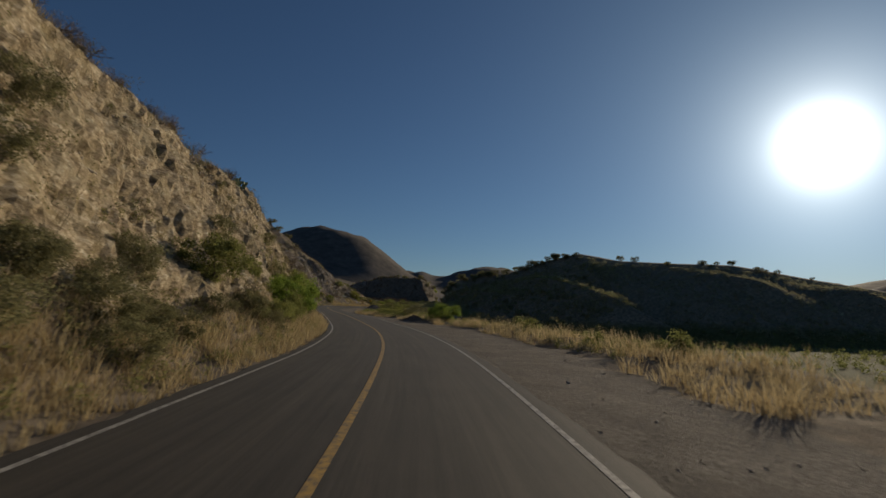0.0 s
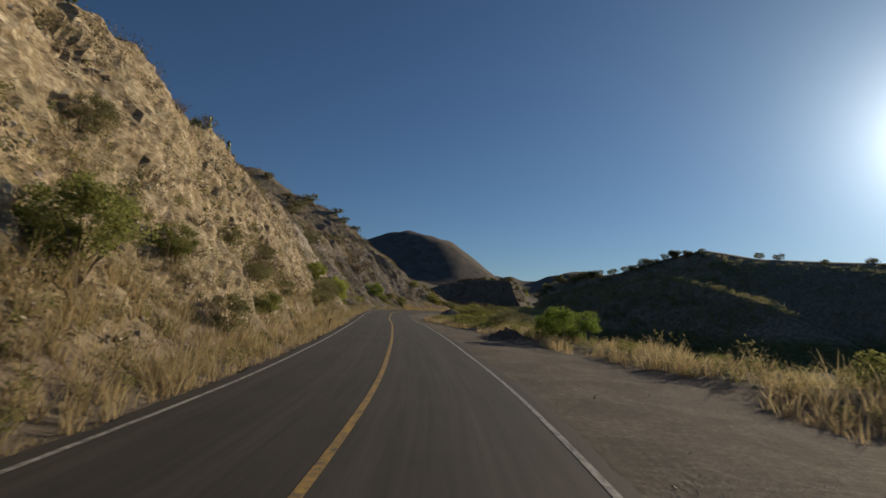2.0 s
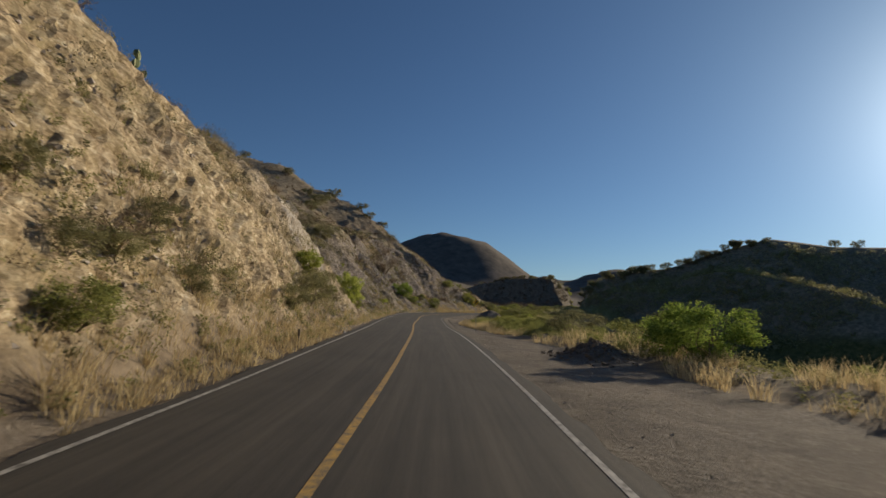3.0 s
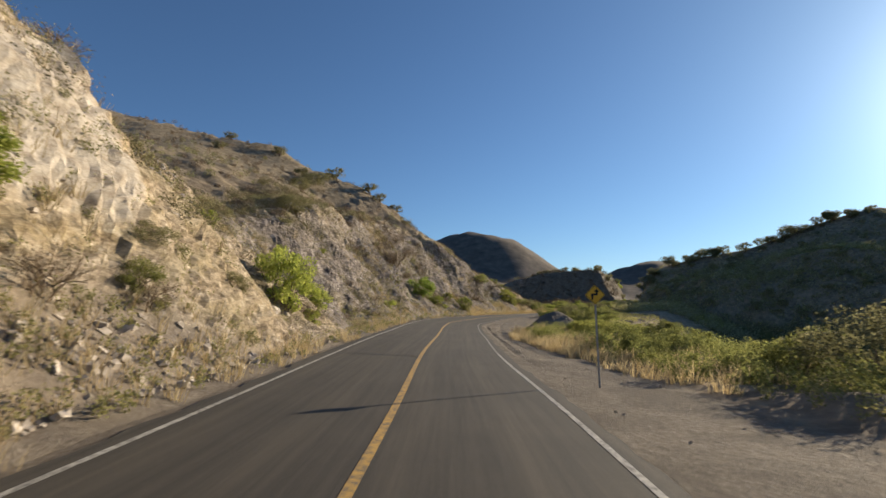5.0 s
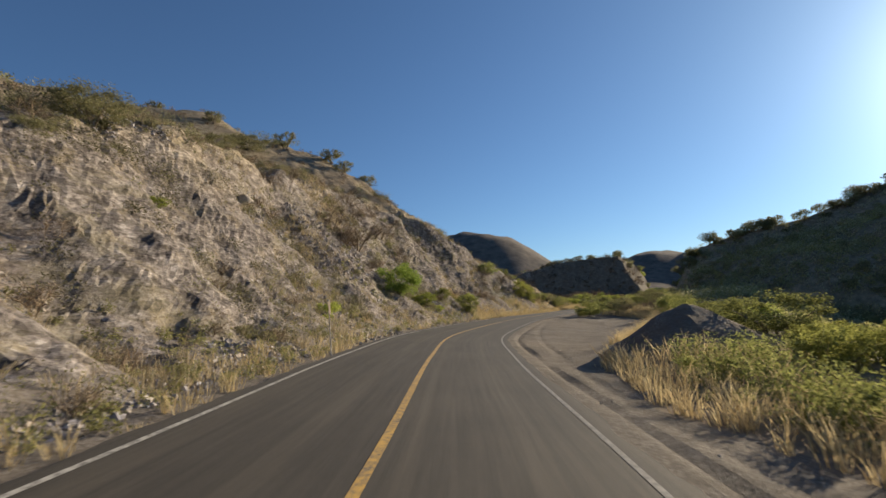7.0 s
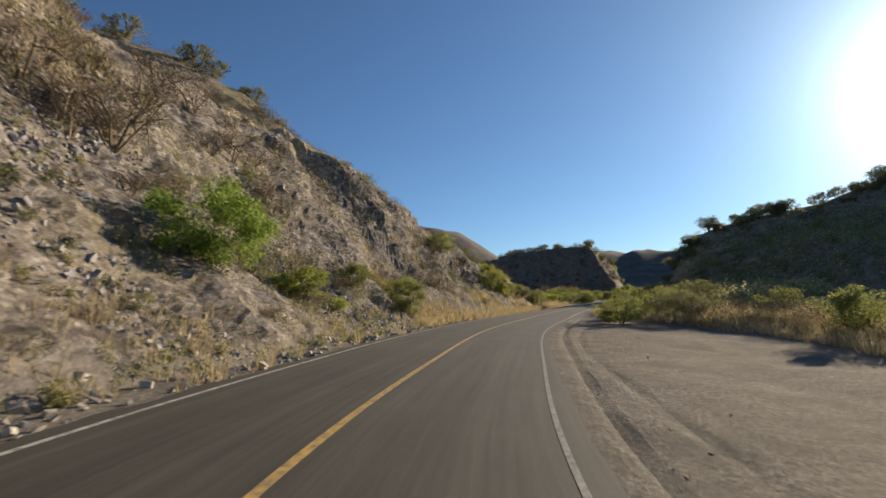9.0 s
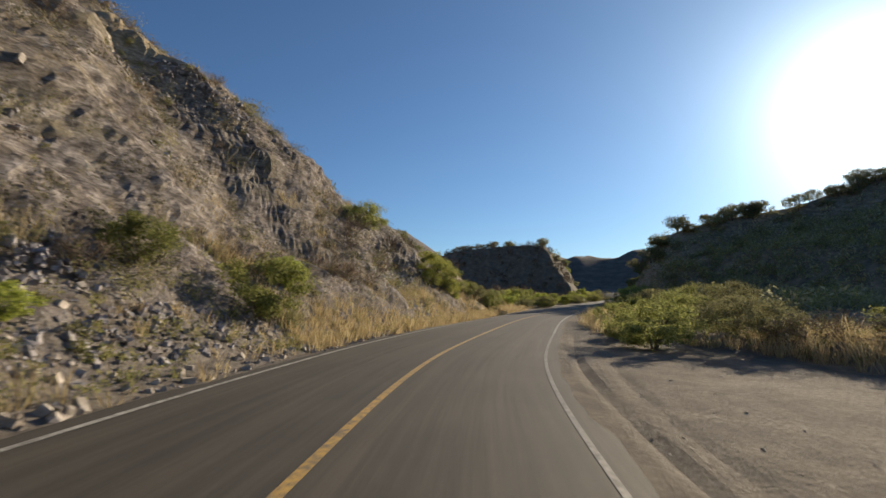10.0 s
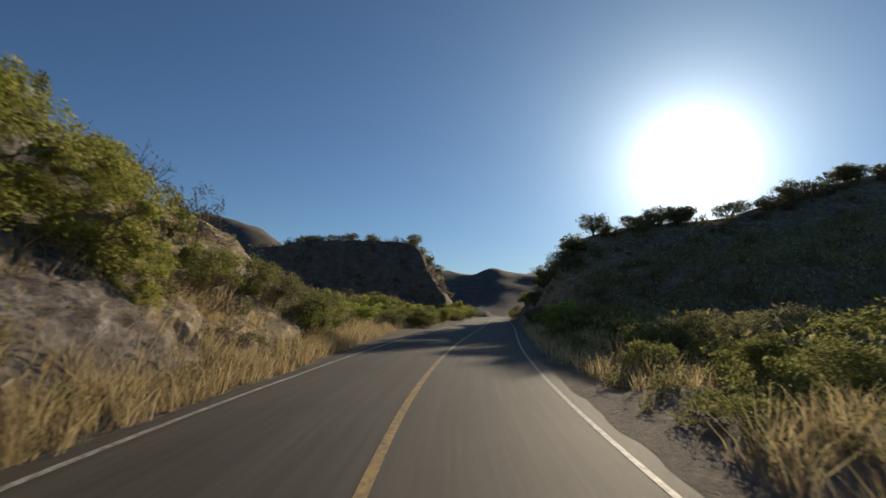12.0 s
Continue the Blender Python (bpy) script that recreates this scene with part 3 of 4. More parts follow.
def leaf_quads(centres, size, flat=0.0):
    """One small pointed leaf at each centre, turned at random."""
    n = len(centres)
    size = np.broadcast_to(size, n)[:, None]
    a = rng.normal(size=(n, 3))
    a[:, 2] *= 1 - flat
    a /= np.linalg.norm(a, axis=1)[:, None]
    b = np.cross(a, rng.normal(size=(n, 3)))
    b /= np.linalg.norm(b, axis=1)[:, None] + 1e-9
    v = np.stack([centres - a * size * 0.5 - b * size * 0.33, centres - a * size * 0.5 + b * size * 0.33, centres + a * size * 0.62], 1)
    return v.reshape(-1, 3), np.arange(3 * n).reshape(-1, 3)


def ball(n):
    v = rng.normal(size=(n, 3))
    return v / np.linalg.norm(v, axis=1)[:, None]


def crown_points(n, width, tall, lumps, low=0.1, shell=0.12):
    """Leaf places: lumps of leaves set through an uneven dome."""
    k = ball(lumps) * rng.uniform(0.35, 1.0, (lumps, 1)) ** 0.6
    c = np.stack([k[:, 0] * width * 0.42, k[:, 1] * width * 0.42, tall * (0.44 + 0.5 * low) + k[:, 2] * tall * 0.40 * (1 - low)], 1)
    r = rng.uniform(0.45, 1.25, lumps) * 0.21 * (14 / lumps) ** 0.36 * max(width, (width * tall) ** 0.5)
    i = rng.integers(0, lumps, n)
    p = c[i] + ball(n) * (r[i] * rng.uniform(shell, 1.0, n) ** 0.55)[:, None] * np.array([1, 1, 0.8])
    p[:, 2] = np.maximum(p[:, 2], 0.02)
    return p


def limb(bm, a, b, ra, rb, sides=5):
    a, b = Vector(a), Vector(b)
    q = (b - a).to_track_quat("Z", "Y").to_matrix()
    rings = []
    for p, r in ((a, ra), (b, rb)):
        rings.append([bm.verts.new(p + q @ Vector((r * math.cos(2 * math.pi * k / sides), r * math.sin(2 * math.pi * k / sides), 0))) for k in range(sides)])
    for k in range(sides):
        bm.faces.new((rings[0][k], rings[0][(k + 1) % sides], rings[1][(k + 1) % sides], rings[1][k]))
    bm.faces.new(rings[1])


def branching(bm, a, direction, length, radius, depth, spread=0.6, sides=4, gravity=0.1):
    d = Vector(direction).normalized()
    b = Vector(a) + d * length
    limb(bm, a, b, radius, radius * 0.65, sides)
    if depth == 0:
        return
    for _ in range(3):
        e = (d + Vector(rng.normal(size=3)) * spread + Vector((0, 0, gravity))).normalized()
        start = Vector(a) + d * length * float(rng.uniform(0.55, 1.0))
        branching(bm, start, e, length * float(rng.uniform(0.55, 0.8)), radius * 0.6, depth - 1, spread, max(3, sides - 1), gravity)


def stems(width, tall, count, depth=1):
    bm = bmesh.new()
    for _ in range(count):
        a = rng.uniform(0, 2 * math.pi)
        lean = rng.uniform(0.15, 0.7)
        branching(bm, (0.05 * math.cos(a), 0.05 * math.sin(a), -0.15), (lean * math.cos(a), lean * math.sin(a), 1), tall * float(rng.uniform(0.28, 0.42)), 0.012 * tall + 0.01, depth, 0.45)
    return bm


def shrub(width, tall, leaves, size, mat, label, lumps=14, low=0.05, name="shrub", category="shrub"):
    ob = thing(name, 0, 0, -60, label, category, "roadside shrubs")
    part("trunk", stems(width, tall, 5), BARK, ob)
    v, q = leaf_quads(crown_points(leaves, width, tall, lumps, low), rng.uniform(0.7, 1.3, leaves) * size)
    part("crown", np_mesh("crown", v, q), mat, ob)
    return ob


def bare_shrub(tall, label, depth=3, count=5, name="bare_shrub"):
    ob = thing(name, 0, 0, -60, label, "shrub", "bare shrubs")
    bm = bmesh.new()
    for k in range(count):
        a = 2 * math.pi * (k + rng.uniform(0, 0.7)) / count
        lean = rng.uniform(0.25, 0.8)
        branching(bm, (0.06 * math.cos(a), 0.06 * math.sin(a), -0.15), (lean * math.cos(a), lean * math.sin(a), 1), tall * 0.42, 0.02 * tall, depth, 0.5, 4, 0.15)
    part("trunk", bm, TWIG, ob)
    v = crown_points(700, tall * 1.15, tall * 0.95, 40, 0.1)
    v, q = leaf_quads(v, 0.055)
    part("foliage", np_mesh("foliage", v, q), TWIG, ob)
    return ob


def ridge_tree(width, tall, leaves, mat, label):
    """A small spreading thorn tree with a flat, broken crown."""
    ob = thing("tree", 0, 0, -60, label, "tree", "trees on the ridges")
    bm = bmesh.new()
    for k in range(2):
        branching(bm, (0, 0, -0.5), (rng.uniform(-0.4, 0.4), rng.uniform(-0.4, 0.4), 1), tall * 0.5, 0.035 * tall, 2, 0.55, 5, 0.05)
    part("trunk", bm, BARK, ob)
    v = crown_points(leaves, width, tall * 0.8, 30, 0.05)
    v[:, 2] += tall * 0.13
    v, q = leaf_quads(v, rng.uniform(0.7, 1.3, leaves) * 0.17, 0.4)
    part("crown", np_mesh("crown", v, q), mat, ob)
    return ob


def spot(s, d, width, tall, base_w, base_t, sink=0.12):
    x, y, z = ground_z(s, d)
    return Matrix.Translation((float(x[0]), float(y[0]), float(z[0]) - sink)) @ Matrix.Rotation(rng.uniform(0, 6.28), 4, "Z") @ Matrix.Diagonal((width / base_w, width / base_w, tall / base_t, 1))


def plant(template, s, d, width, tall, base_w, base_t, sink=0.12):
    return copy_thing(template, spot(s, d, width, tall, base_w, base_t, sink))


def undergrowth(places, mat, label):
    """Many small bushes that nobody could count, joined into one."""
    vs = []
    for template, m in places:
        me = next(o for o in template.children if o.name.startswith("crown")).data
        v = np.empty(len(me.vertices) * 3, np.float32)
        me.vertices.foreach_get("co", v)
        m = np.array(m)
        vs.append(v.reshape(-1, 3) @ m[:3, :3].T + m[:3, 3])
    v = np.concatenate(vs)
    return stuff("undergrowth", v, np.arange(len(v)).reshape(-1, 3), mat, label, "bushes")


def retire(*templates):
    for t in templates:
        for o in (*t.children_recursive, t):
            bpy.data.objects.remove(o)


# ---- shrubs along the road ----
L_GREEN = "leafy dark green shrub on the rocky roadside"
L_OLIVE = "dull olive green shrub on dry ground"
L_FRESH = "bright yellow-green leafy shrub on the rocky slope"
green = [shrub(3.0, 2.4, 8000, 0.068, GREEN, L_GREEN, 48) for _ in range(3)]
green_small = [shrub(1.4, 1.1, 1200, 0.07, GREEN, "small green roadside bush in dry grass", 14) for _ in range(2)]
olive = [shrub(3.0, 2.2, 6500, 0.064, OLIVE, L_OLIVE, 48) for _ in range(3)]
olive_small = [shrub(1.4, 1.0, 1000, 0.065, OLIVE, "small dull olive bush on the slope", 14) for _ in range(2)]
fresh = [shrub(2.4, 2.6, 5000, 0.09, BRIGHT, L_FRESH, 30) for _ in range(2)]
bare = [bare_shrub(1.8, "leafless grey-brown thorny shrub on the slope") for _ in range(3)]
tree = [ridge_tree(5.4, 4.2, 3200, OLIVE, "small spreading grey-green thorn tree on the ridge") for _ in range(3)]
tall_green = [shrub(3.4, 4.8, 15000, 0.08, SUNLIT, "tall leafy yellow-green tree beside the road", 44, 0.05, "roadside_tree", "tree")]
tall_weed = shrub(2.0, 1.6, 2200, 0.075, SUNLIT, "tall weedy yellow-green bush on the gravel bank", 24)
lush = shrub(5.0, 3.9, 15000, 0.095, LUSH, "large rounded bright green shrub beside the road", 60)

GREEN_AT = [
    (24.2, -7.8, 4.4, 3.0), (31.2, -7.6, 1.8, 1.5), (34.6, -5.9, 2.6, 2.3), (45.5, -6.8, 3.2, 2.9), (51.6, -7.3, 1.8, 1.6), (92.4, -7.1, 1.7, 1.1),
    (172.0, -7.8, 2.7, 2.2), (175.4, -5.9, 3.5, 2.9), (193.8, -9.9, 4.3, 3.0), (207.6, -6.9, 2.4, 1.9), (210.6, -7.0, 2.6, 2.0), (214.9, -6.2, 3.6, 2.3), (219.3, -7.0, 3.4, 2.4), (246.3, -11.2, 7.0, 3.5),
]
GREEN_RIGHT = [
    (73.4, 12.8, 3.6, 2.4), (88.0, 15.8, 6.0, 3.0), (97.5, 13.4, 3.4, 2.0), (104.5, 10.4, 3.0, 1.8), (106.6, 13.0, 3.0, 1.7), (110.6, 11.0, 4.0, 2.0), (116.0, 15.5, 3.4, 1.7), (133.0, 14.6, 5.5, 2.3), (139.5, 15.0, 5.0, 2.2),
    (149.2, 19.0, 3.5, 2.0), (182.5, 7.6, 4.8, 2.4), (186.3, 6.8, 2.4, 1.6), (168.5, 17.8, 4.9, 2.8), (191.0, 9.4, 3.2, 1.9), (199.2, 11.6, 5.0, 2.2), (206.2, 9.6, 4.2, 2.1), (225.3, 7.4, 3.5, 2.3), (236.0, 8.6, 4.5, 2.8),
]
OLIVE_AT = [
    (9.5, -6.3, 2.4, 1.6), (13.6, -6.5, 2.6, 1.6), (16.6, -6.0, 2.2, 1.4), (12.4, -9.2, 3.0, 1.9), (15.2, -10.4, 3.0, 2.0), (18.2, -8.4, 2.6, 1.7), (14.0, -11.4, 3.0, 1.9), (26.0, -6.3, 2.4, 1.3), (28.6, -9.0, 2.4, 1.5),
    (11.8, -7.6, 2.0, 1.6), (41.0, -6.4, 2.2, 1.6), (49.7, -9.7, 2.4, 1.5), (64.8, -7.7, 2.2, 1.3), (62.1, -7.1, 1.6, 1.0), (65.7, -6.6, 1.8, 1.2), (76.4, -6.2, 2.7, 1.7),
    (81.1, -6.3, 4.4, 2.3), (84.5, -7.2, 3.2, 1.9), (93.7, -7.5, 2.0, 1.1), (98.5, -6.9, 1.4, 1.1), (133.8, -16.2, 4.8, 2.4), (129.5, -15.6, 2.6, 1.5), (174.5, -37.9, 8.5, 3.2), (166.0, -34.0, 6.0, 2.6), (212.4, -6.9, 3.2, 2.2), (216.4, -6.7, 3.8, 2.2),
]
OLIVE_RIGHT = [
    (94.0, 13.8, 6.0, 3.3), (183.2, 17.7, 5.0, 2.3), (185.3, 11.4, 4.6, 2.3), (183.0, 12.4, 2.8, 2.2), (194.3, 11.4, 4.4, 2.2), (196.5, 14.0, 4.4, 3.2), (203.0, 11.8, 4.4, 2.1), (208.0, 13.5, 5.2, 3.0), (214.1, 10.3, 4.4, 2.6), (216.6, 14.8, 5.6, 2.9), (224.3, 9.3, 5.0, 2.9), (245.0, 9.0, 5.0, 3.4), (265.2, 10.4, 5.8, 4.0),
]
FRESH_AT = [
    (104.9, -7.2, 3.3, 4.5), (110.8, -7.4, 2.6, 2.6), (107.8, -6.6, 1.6, 1.3), (110.3, -7.3, 1.3, 1.5), (87.8, -8.1, 3.0, 2.5), (106.6, -12.1, 1.6, 1.2), (133.9, -13.2, 1.5, 1.2), (141.0, -7.0, 2.0, 1.5), (164.4, -7.3, 3.0, 1.9), (167.0, -6.5, 1.2, 1.0),
    (178.5, -7.1, 2.4, 2.0), (142.5, 17.6, 4.2, 1.9), (232.0, -9.0, 4.0, 2.2), (262.0, -8.5, 5.0, 2.8), (296.3, -7.6, 5.0, 3.0),
]
BARE_AT = [
    (62.3, -7.3, 2.0, 1.3), (66.7, -7.2, 1.6, 1.0), (89.1, -7.1, 2.0, 1.6), (92.5, -6.8, 1.9, 1.2), (97.6, -13.8, 2.8, 1.7), (127.8, -13.0, 2.2, 1.5), (167.6, -14.3, 3.4, 2.0), (170.3, -12.4, 1.9, 2.1), (171.3, -14.1, 2.1, 2.2),
    (183.0, -7.5, 3.0, 2.5), (184.9, -7.2, 2.0, 1.9), (190.0, -9.3, 2.6, 2.2), (192.2, -9.8, 2.6, 2.0), (195.4, -8.8, 2.6, 2.4), (197.6, -8.6, 2.4, 2.2), (188.0, -8.6, 2.4, 1.8), (206.2, -8.6, 2.2, 2.4), (199.5, -9.0, 2.2, 1.9), (208.5, -8.0, 2.6, 2.6), (194.5, -10.6, 2.0, 1.7), (181.5, 13.0, 4.0, 1.7), (150.0, -15.5, 3.0, 1.8), (157.0, -12.0, 2.6, 1.7),
    (158.8, -12.0, 4.6, 3.4), (157.0, -12.4, 3.4, 2.4), (168.2, -16.0, 4.4, 3.0), (169.5, -14.2, 3.6, 2.6), (156.4, -13.3, 4.0, 2.8), (166.8, -17.0, 4.6, 3.0), (163.5, -14.6, 3.6, 2.4), (169.8, -11.8, 2.6, 2.0),
    (184.0, 14.5, 3.6, 1.8), (176.5, 16.8, 3.4, 1.7), (173.0, 17.6, 3.8, 1.8), (179.5, 15.2, 3.2, 1.6),
]
for rows, kind, bw, bt in ((GREEN_AT, green, 3.0, 2.4), (GREEN_RIGHT, green, 3.0, 2.4), (OLIVE_AT, olive, 3.0, 2.2), (OLIVE_RIGHT, [olive[0], green[1], olive[1]], 3.0, 2.4), (FRESH_AT, fresh, 2.4, 2.6), (BARE_AT, bare, 2.2, 1.8)):
    for k, (s, d, w, h) in enumerate(rows):
        plant(kind[k % len(kind)], s, d, w, h, bw, bt)
for k, (s, d, w, h) in enumerate(((272, -7.5, 4, 2.6), (283, -7.5, 4, 2.8), (291, -7.2, 4, 2.8), (302, -7.0, 4, 3.0), (256, -8.5, 4, 2.6), (278, 7, 3.4, 2.4), (290, 7, 3.4, 2.6), (258, 8, 4, 2.4))):
    plant((green + fresh)[k % 5], s, d, w, h, 3.0, 2.4)
for s, d, w, h in ((202.2, -6.3, 2.6, 3.7), (200.0, -6.9, 3.2, 3.7), (203.0, -6.0, 1.8, 2.2), (203.8, -7.8, 2.4, 2.5)):
    plant(tall_green[0], s, d, w, h, 3.4, 4.8)
plant(lush, 158.6, -8.0, 5.2, 4.2, 5.0, 3.9)
plant(lush, 69.5, 12.0, 5.0, 2.9, 5.0, 3.9)
plant(lush, 37.6, -6.3, 4.9, 3.6, 5.0, 3.9)

# brush crowding the verge at the foot of the cut
for k in range(22):
    s, w = rng.uniform(4, 60), rng.uniform(1.2, 2.4)
    plant((olive + [green[0]])[k % 4], s, -rng.uniform(5.0, 8.2), w, w * rng.uniform(0.55, 0.8), 3.0, 2.2)

# bushes over the end of the ridge beside the gap
ridge_brush = []
for k in range(110):
    x, y = rng.uniform(-4, 70), rng.uniform(212, 260)
    s, d = to_road(np.array([x]), np.array([y]))
    z = float(height(s, d, np.array([x]), np.array([y]))[0][0])
    if d[0] > 9 and z > -2:
        w = rng.uniform(1.0, 2.6)
        ridge_brush.append((olive_small[k % 2], Matrix.Translation((x, y, z - 0.2)) @ Matrix.Rotation(rng.uniform(0, 6.28), 4, "Z") @ Matrix.Diagonal((w, w, w * rng.uniform(0.7, 1.1), 1))))
undergrowth(ridge_brush, OLIVE, "dull olive bushes over the shaded hillside")

# small bushes strewn over the slopes and the right-hand bank
slope_brush, bank_brush = [], []
for k in range(120):
    s, up = rng.uniform(8, 205), rng.uniform(0, 1) ** 1.3
    d, size = -(float(lerp(s, STATION, FOOT)) + 0.6 + up * 13), rng.uniform(0.6, 1.3)
    if k % 3 < 2:
        slope_brush.append((olive_small[k % 2], spot(s, d, size, size * 0.75, 1.4, 1.0, 0.1)))
    else:
        plant(bare[k % 3], s, d, size, size * 0.75, 2.2, 1.8, 0.1)
for k in range(150):
    s = rng.choice([rng.uniform(84, 132), rng.uniform(186, 250), rng.uniform(20, 84)], p=[0.45, 0.4, 0.15])
    size = rng.uniform(0.9, 1.9)
    off = float(lerp(s, EDGE_S, EDGE_D)) + rng.uniform(1.2, 8.5)
    if float(mound(s, off)) > 0.08:
        continue
    bank_brush.append((green_small[k % 2], spot(s, off, size, size * 0.8, 1.4, 1.1)))
undergrowth(slope_brush, OLIVE, "small dull olive bushes on the rocky slope")
undergrowth(bank_brush, GREEN, "small green bushes in dry grass beside the gravel")
for k in range(26):
    s = rng.uniform(205, 250)
    plant(olive_small[k % 2] if k % 2 else green_small[0], s, -rng.uniform(6.5, 14), rng.uniform(1.3, 2.4), rng.uniform(1.0, 1.9), 1.4, 1.1)

# bushes on both sides of the road where it runs into the gap
for k in range(56):
    s, w = rng.uniform(228, 335), rng.uniform(2.2, 4.6)
    d = -rng.uniform(5.6, 15) if k % 2 else rng.uniform(5.4, 13)
    plant((green + olive + fresh)[k % 8], s, d, w, w * rng.uniform(0.5, 0.75), 3.0, 2.4)

# bushes closing the far end of the road, and brush over the bank below the roadside trees
for k in range(34):
    s, w = rng.uniform(292, 372), rng.uniform(3.0, 5.4)
    plant((green + olive + fresh)[k % 8], s, (-rng.uniform(5.0, 16) if k % 3 else rng.uniform(5.0, 9)), w, w * rng.uniform(0.55, 0.8), 3.0, 2.4)
for k in range(30):
    s, w = rng.uniform(203, 224), rng.uniform(0.9, 1.8)
    plant((bare + olive_small)[k % 5], s, -rng.uniform(5.4, 8.0), w, w * rng.uniform(0.7, 1.0), 1.9, 1.5)

# tall green weedy bushes on the bank beside the spoil heap
for k in range(18):
    s, w = 115 + 0.8 * k + rng.uniform(-0.5, 0.5), rng.uniform(1.6, 2.4)
    d = rng.uniform(11.2, 14.0)
    if float(mound(s, d)) < 0.1:
        plant(tall_weed, s, d, w, rng.uniform(1.3, 1.8), 2.0, 1.6)

# twiggy grey thickets over the rocky slope
for k in range(120):
    s, up = rng.uniform(84, 206), rng.uniform(0, 1)
    w = rng.uniform(1.0, 2.6)
    plant(bare[k % 3], s, -(float(lerp(s, STATION, FOOT)) + 1.5 + up * 17), w, w * rng.uniform(0.5, 0.75), 2.2, 1.8)

# leafless bushes along the top of the cut
for k in range(34):
    s = rng.uniform(12, 98)
    w = rng.uniform(1.0, 2.4)
    plant(bare[k % 3], s, -(float(lerp(s, STATION, CREST_D)) + rng.uniform(-0.3, 2.2)), w, w * 0.75, 2.2, 1.8)


# trees along the skylines: left-hand hill, ridge across the valley, bluff
for s, d, h in ((183, -40.5, 3.6), (184.6, -32.4, 3.2), (183.6, -29.0, 2.8), (186.0, -26.5, 2.6), (178, -45, 2.8), (182, -56, 3.0), (172, -60, 2.6), (184, -75, 3.0)):
    plant(tree[int(s) % 3], s, d, h * 1.3, h, 5.0, 4.2)
for k in range(78):
    if k < 64:
        x = float(rng.choice([rng.uniform(-1, 66), rng.uniform(55, 190)], p=[0.65, 0.35]))
        y = 262 + rng.uniform(-4, 3)
        h = rng.uniform(1.6, 4.4)
    else:
        x, y, h = rng.uniform(-46, -9), 301 + rng.uniform(-1, 6), rng.uniform(2.0, 3.6)
    s, d = to_road(np.array([x]), np.array([y]))
    z = float(height(s, d, np.array([x]), np.array([y]))[0][0])
    copy_thing(tree[k % 3], Matrix.Translation((x, y, z - 0.3)) @ Matrix.Rotation(rng.uniform(0, 6.28), 4, "Z") @ Matrix.Diagonal((h / 4.2, h / 4.2, h / 4.2, 1)))
retire(*green, *green_small, *olive, *olive_small, *fresh, *bare, *tree, *tall_green, tall_weed, lush)


# ---- grass, weeds and scrub ----
def blades(s, d, tall, count, width=0.019, lean=0.75, bent=True):
    """Tufts of upright, bent blades at the given places."""
    x, y, z = ground_z(s, d)
    i = np.repeat(np.arange(len(s)), count)
    n = len(i)
    a = rng.uniform(0, 2 * math.pi, n)
    r = np.abs(rng.normal(0, 0.13, n))
    h = tall[i] * rng.uniform(0.5, 1.1, n)
    o = np.stack([x[i] + r * np.cos(a), y[i] + r * np.sin(a), z[i] - 0.05], 1)
    out = np.stack([np.cos(a), np.sin(a), np.zeros(n)], 1)
    k = rng.uniform(0.1, lean, n)[:, None] * h[:, None]
    b = rng.uniform(0, 2 * math.pi, n)
    side = np.stack([np.cos(b), np.sin(b), np.zeros(n)], 1) * width
    up = np.array([0, 0, 1.0]) * h[:, None]
    mid, tip = o + up * 0.55 + out * k * 0.35, o + up + out * k
    if not bent:
        v = np.stack([o - side * 0.6, o + side * 0.6, tip + side * 0.2, tip - side * 0.2], 1).reshape(-1, 3)
        return v, np.arange(4 * n).reshape(-1, 4)
    v = np.stack([o - side * 0.5, o + side * 0.5, mid + side * 0.5, mid - side * 0.5, tip + side * 0.12, tip - side * 0.12], 1).reshape(-1, 3)
    j = np.arange(n)[:, None] * 6
    return v, np.concatenate([j + np.array([[0, 1, 2, 3]]), j + np.array([[3, 2, 4, 5]])])


def strewn(n, s0, s1, a, b, side, power=1.0):
    s = rng.uniform(s0, s1, n)
    base = lerp(s, STATION, FOOT) if side < 0 else lerp(s, EDGE_S, EDGE_D)
    return s, side * (base + a + (b - a) * rng.uniform(0, 1, n) ** power)


s1, d1 = strewn(6800, -4, 245, -1.0, 1.9, -1)
thin = (fbm(s1 / 3.5, d1 / 2, 3, 61) > np.where(s1 < 80, -0.6, -0.35)) & ~((s1 > 80) & (s1 < 184) & (rng.uniform(size=len(s1)) < np.where(s1 > 138, 0.85, 0.72)))
s1, d1 = s1[thin], d1[thin]
v, q = blades(s1, d1, rng.uniform(0.2, 0.75, len(s1)) * (1 + 0.35 * fbm(s1 / 5, d1, 2, 63)), 12)
stuff("dry_grass", v, q, STRAW, "tall straw-coloured dry grass along the verge", "grass")
sq, dq = strewn(1500, 176, 188, -0.6, 6.0, -1)
sr, dr = strewn(1500, 186, 228, -0.9, 1.8, -1)
sq, dq = np.concatenate([sq, sr]), np.concatenate([dq, dr])
v, q = blades(sq, dq, rng.uniform(0.3, 0.75, len(sq)), 12)
stuff("dry_grass", v, q, STRAW, "shaggy tan dry grass over the foot of the cut", "grass")
s2, d2 = strewn(5200, -4, 250, -0.3, 4.2, 1)
thin = (fbm(s2 / 7, d2 / 3, 2, 67) > -0.3) 
sx, dx = strewn(2100, 106, 184, -0.1, 5.0, 1, 1.3)
s2, d2 = np.concatenate([s2[thin], sx]), np.concatenate([d2[thin], dx])
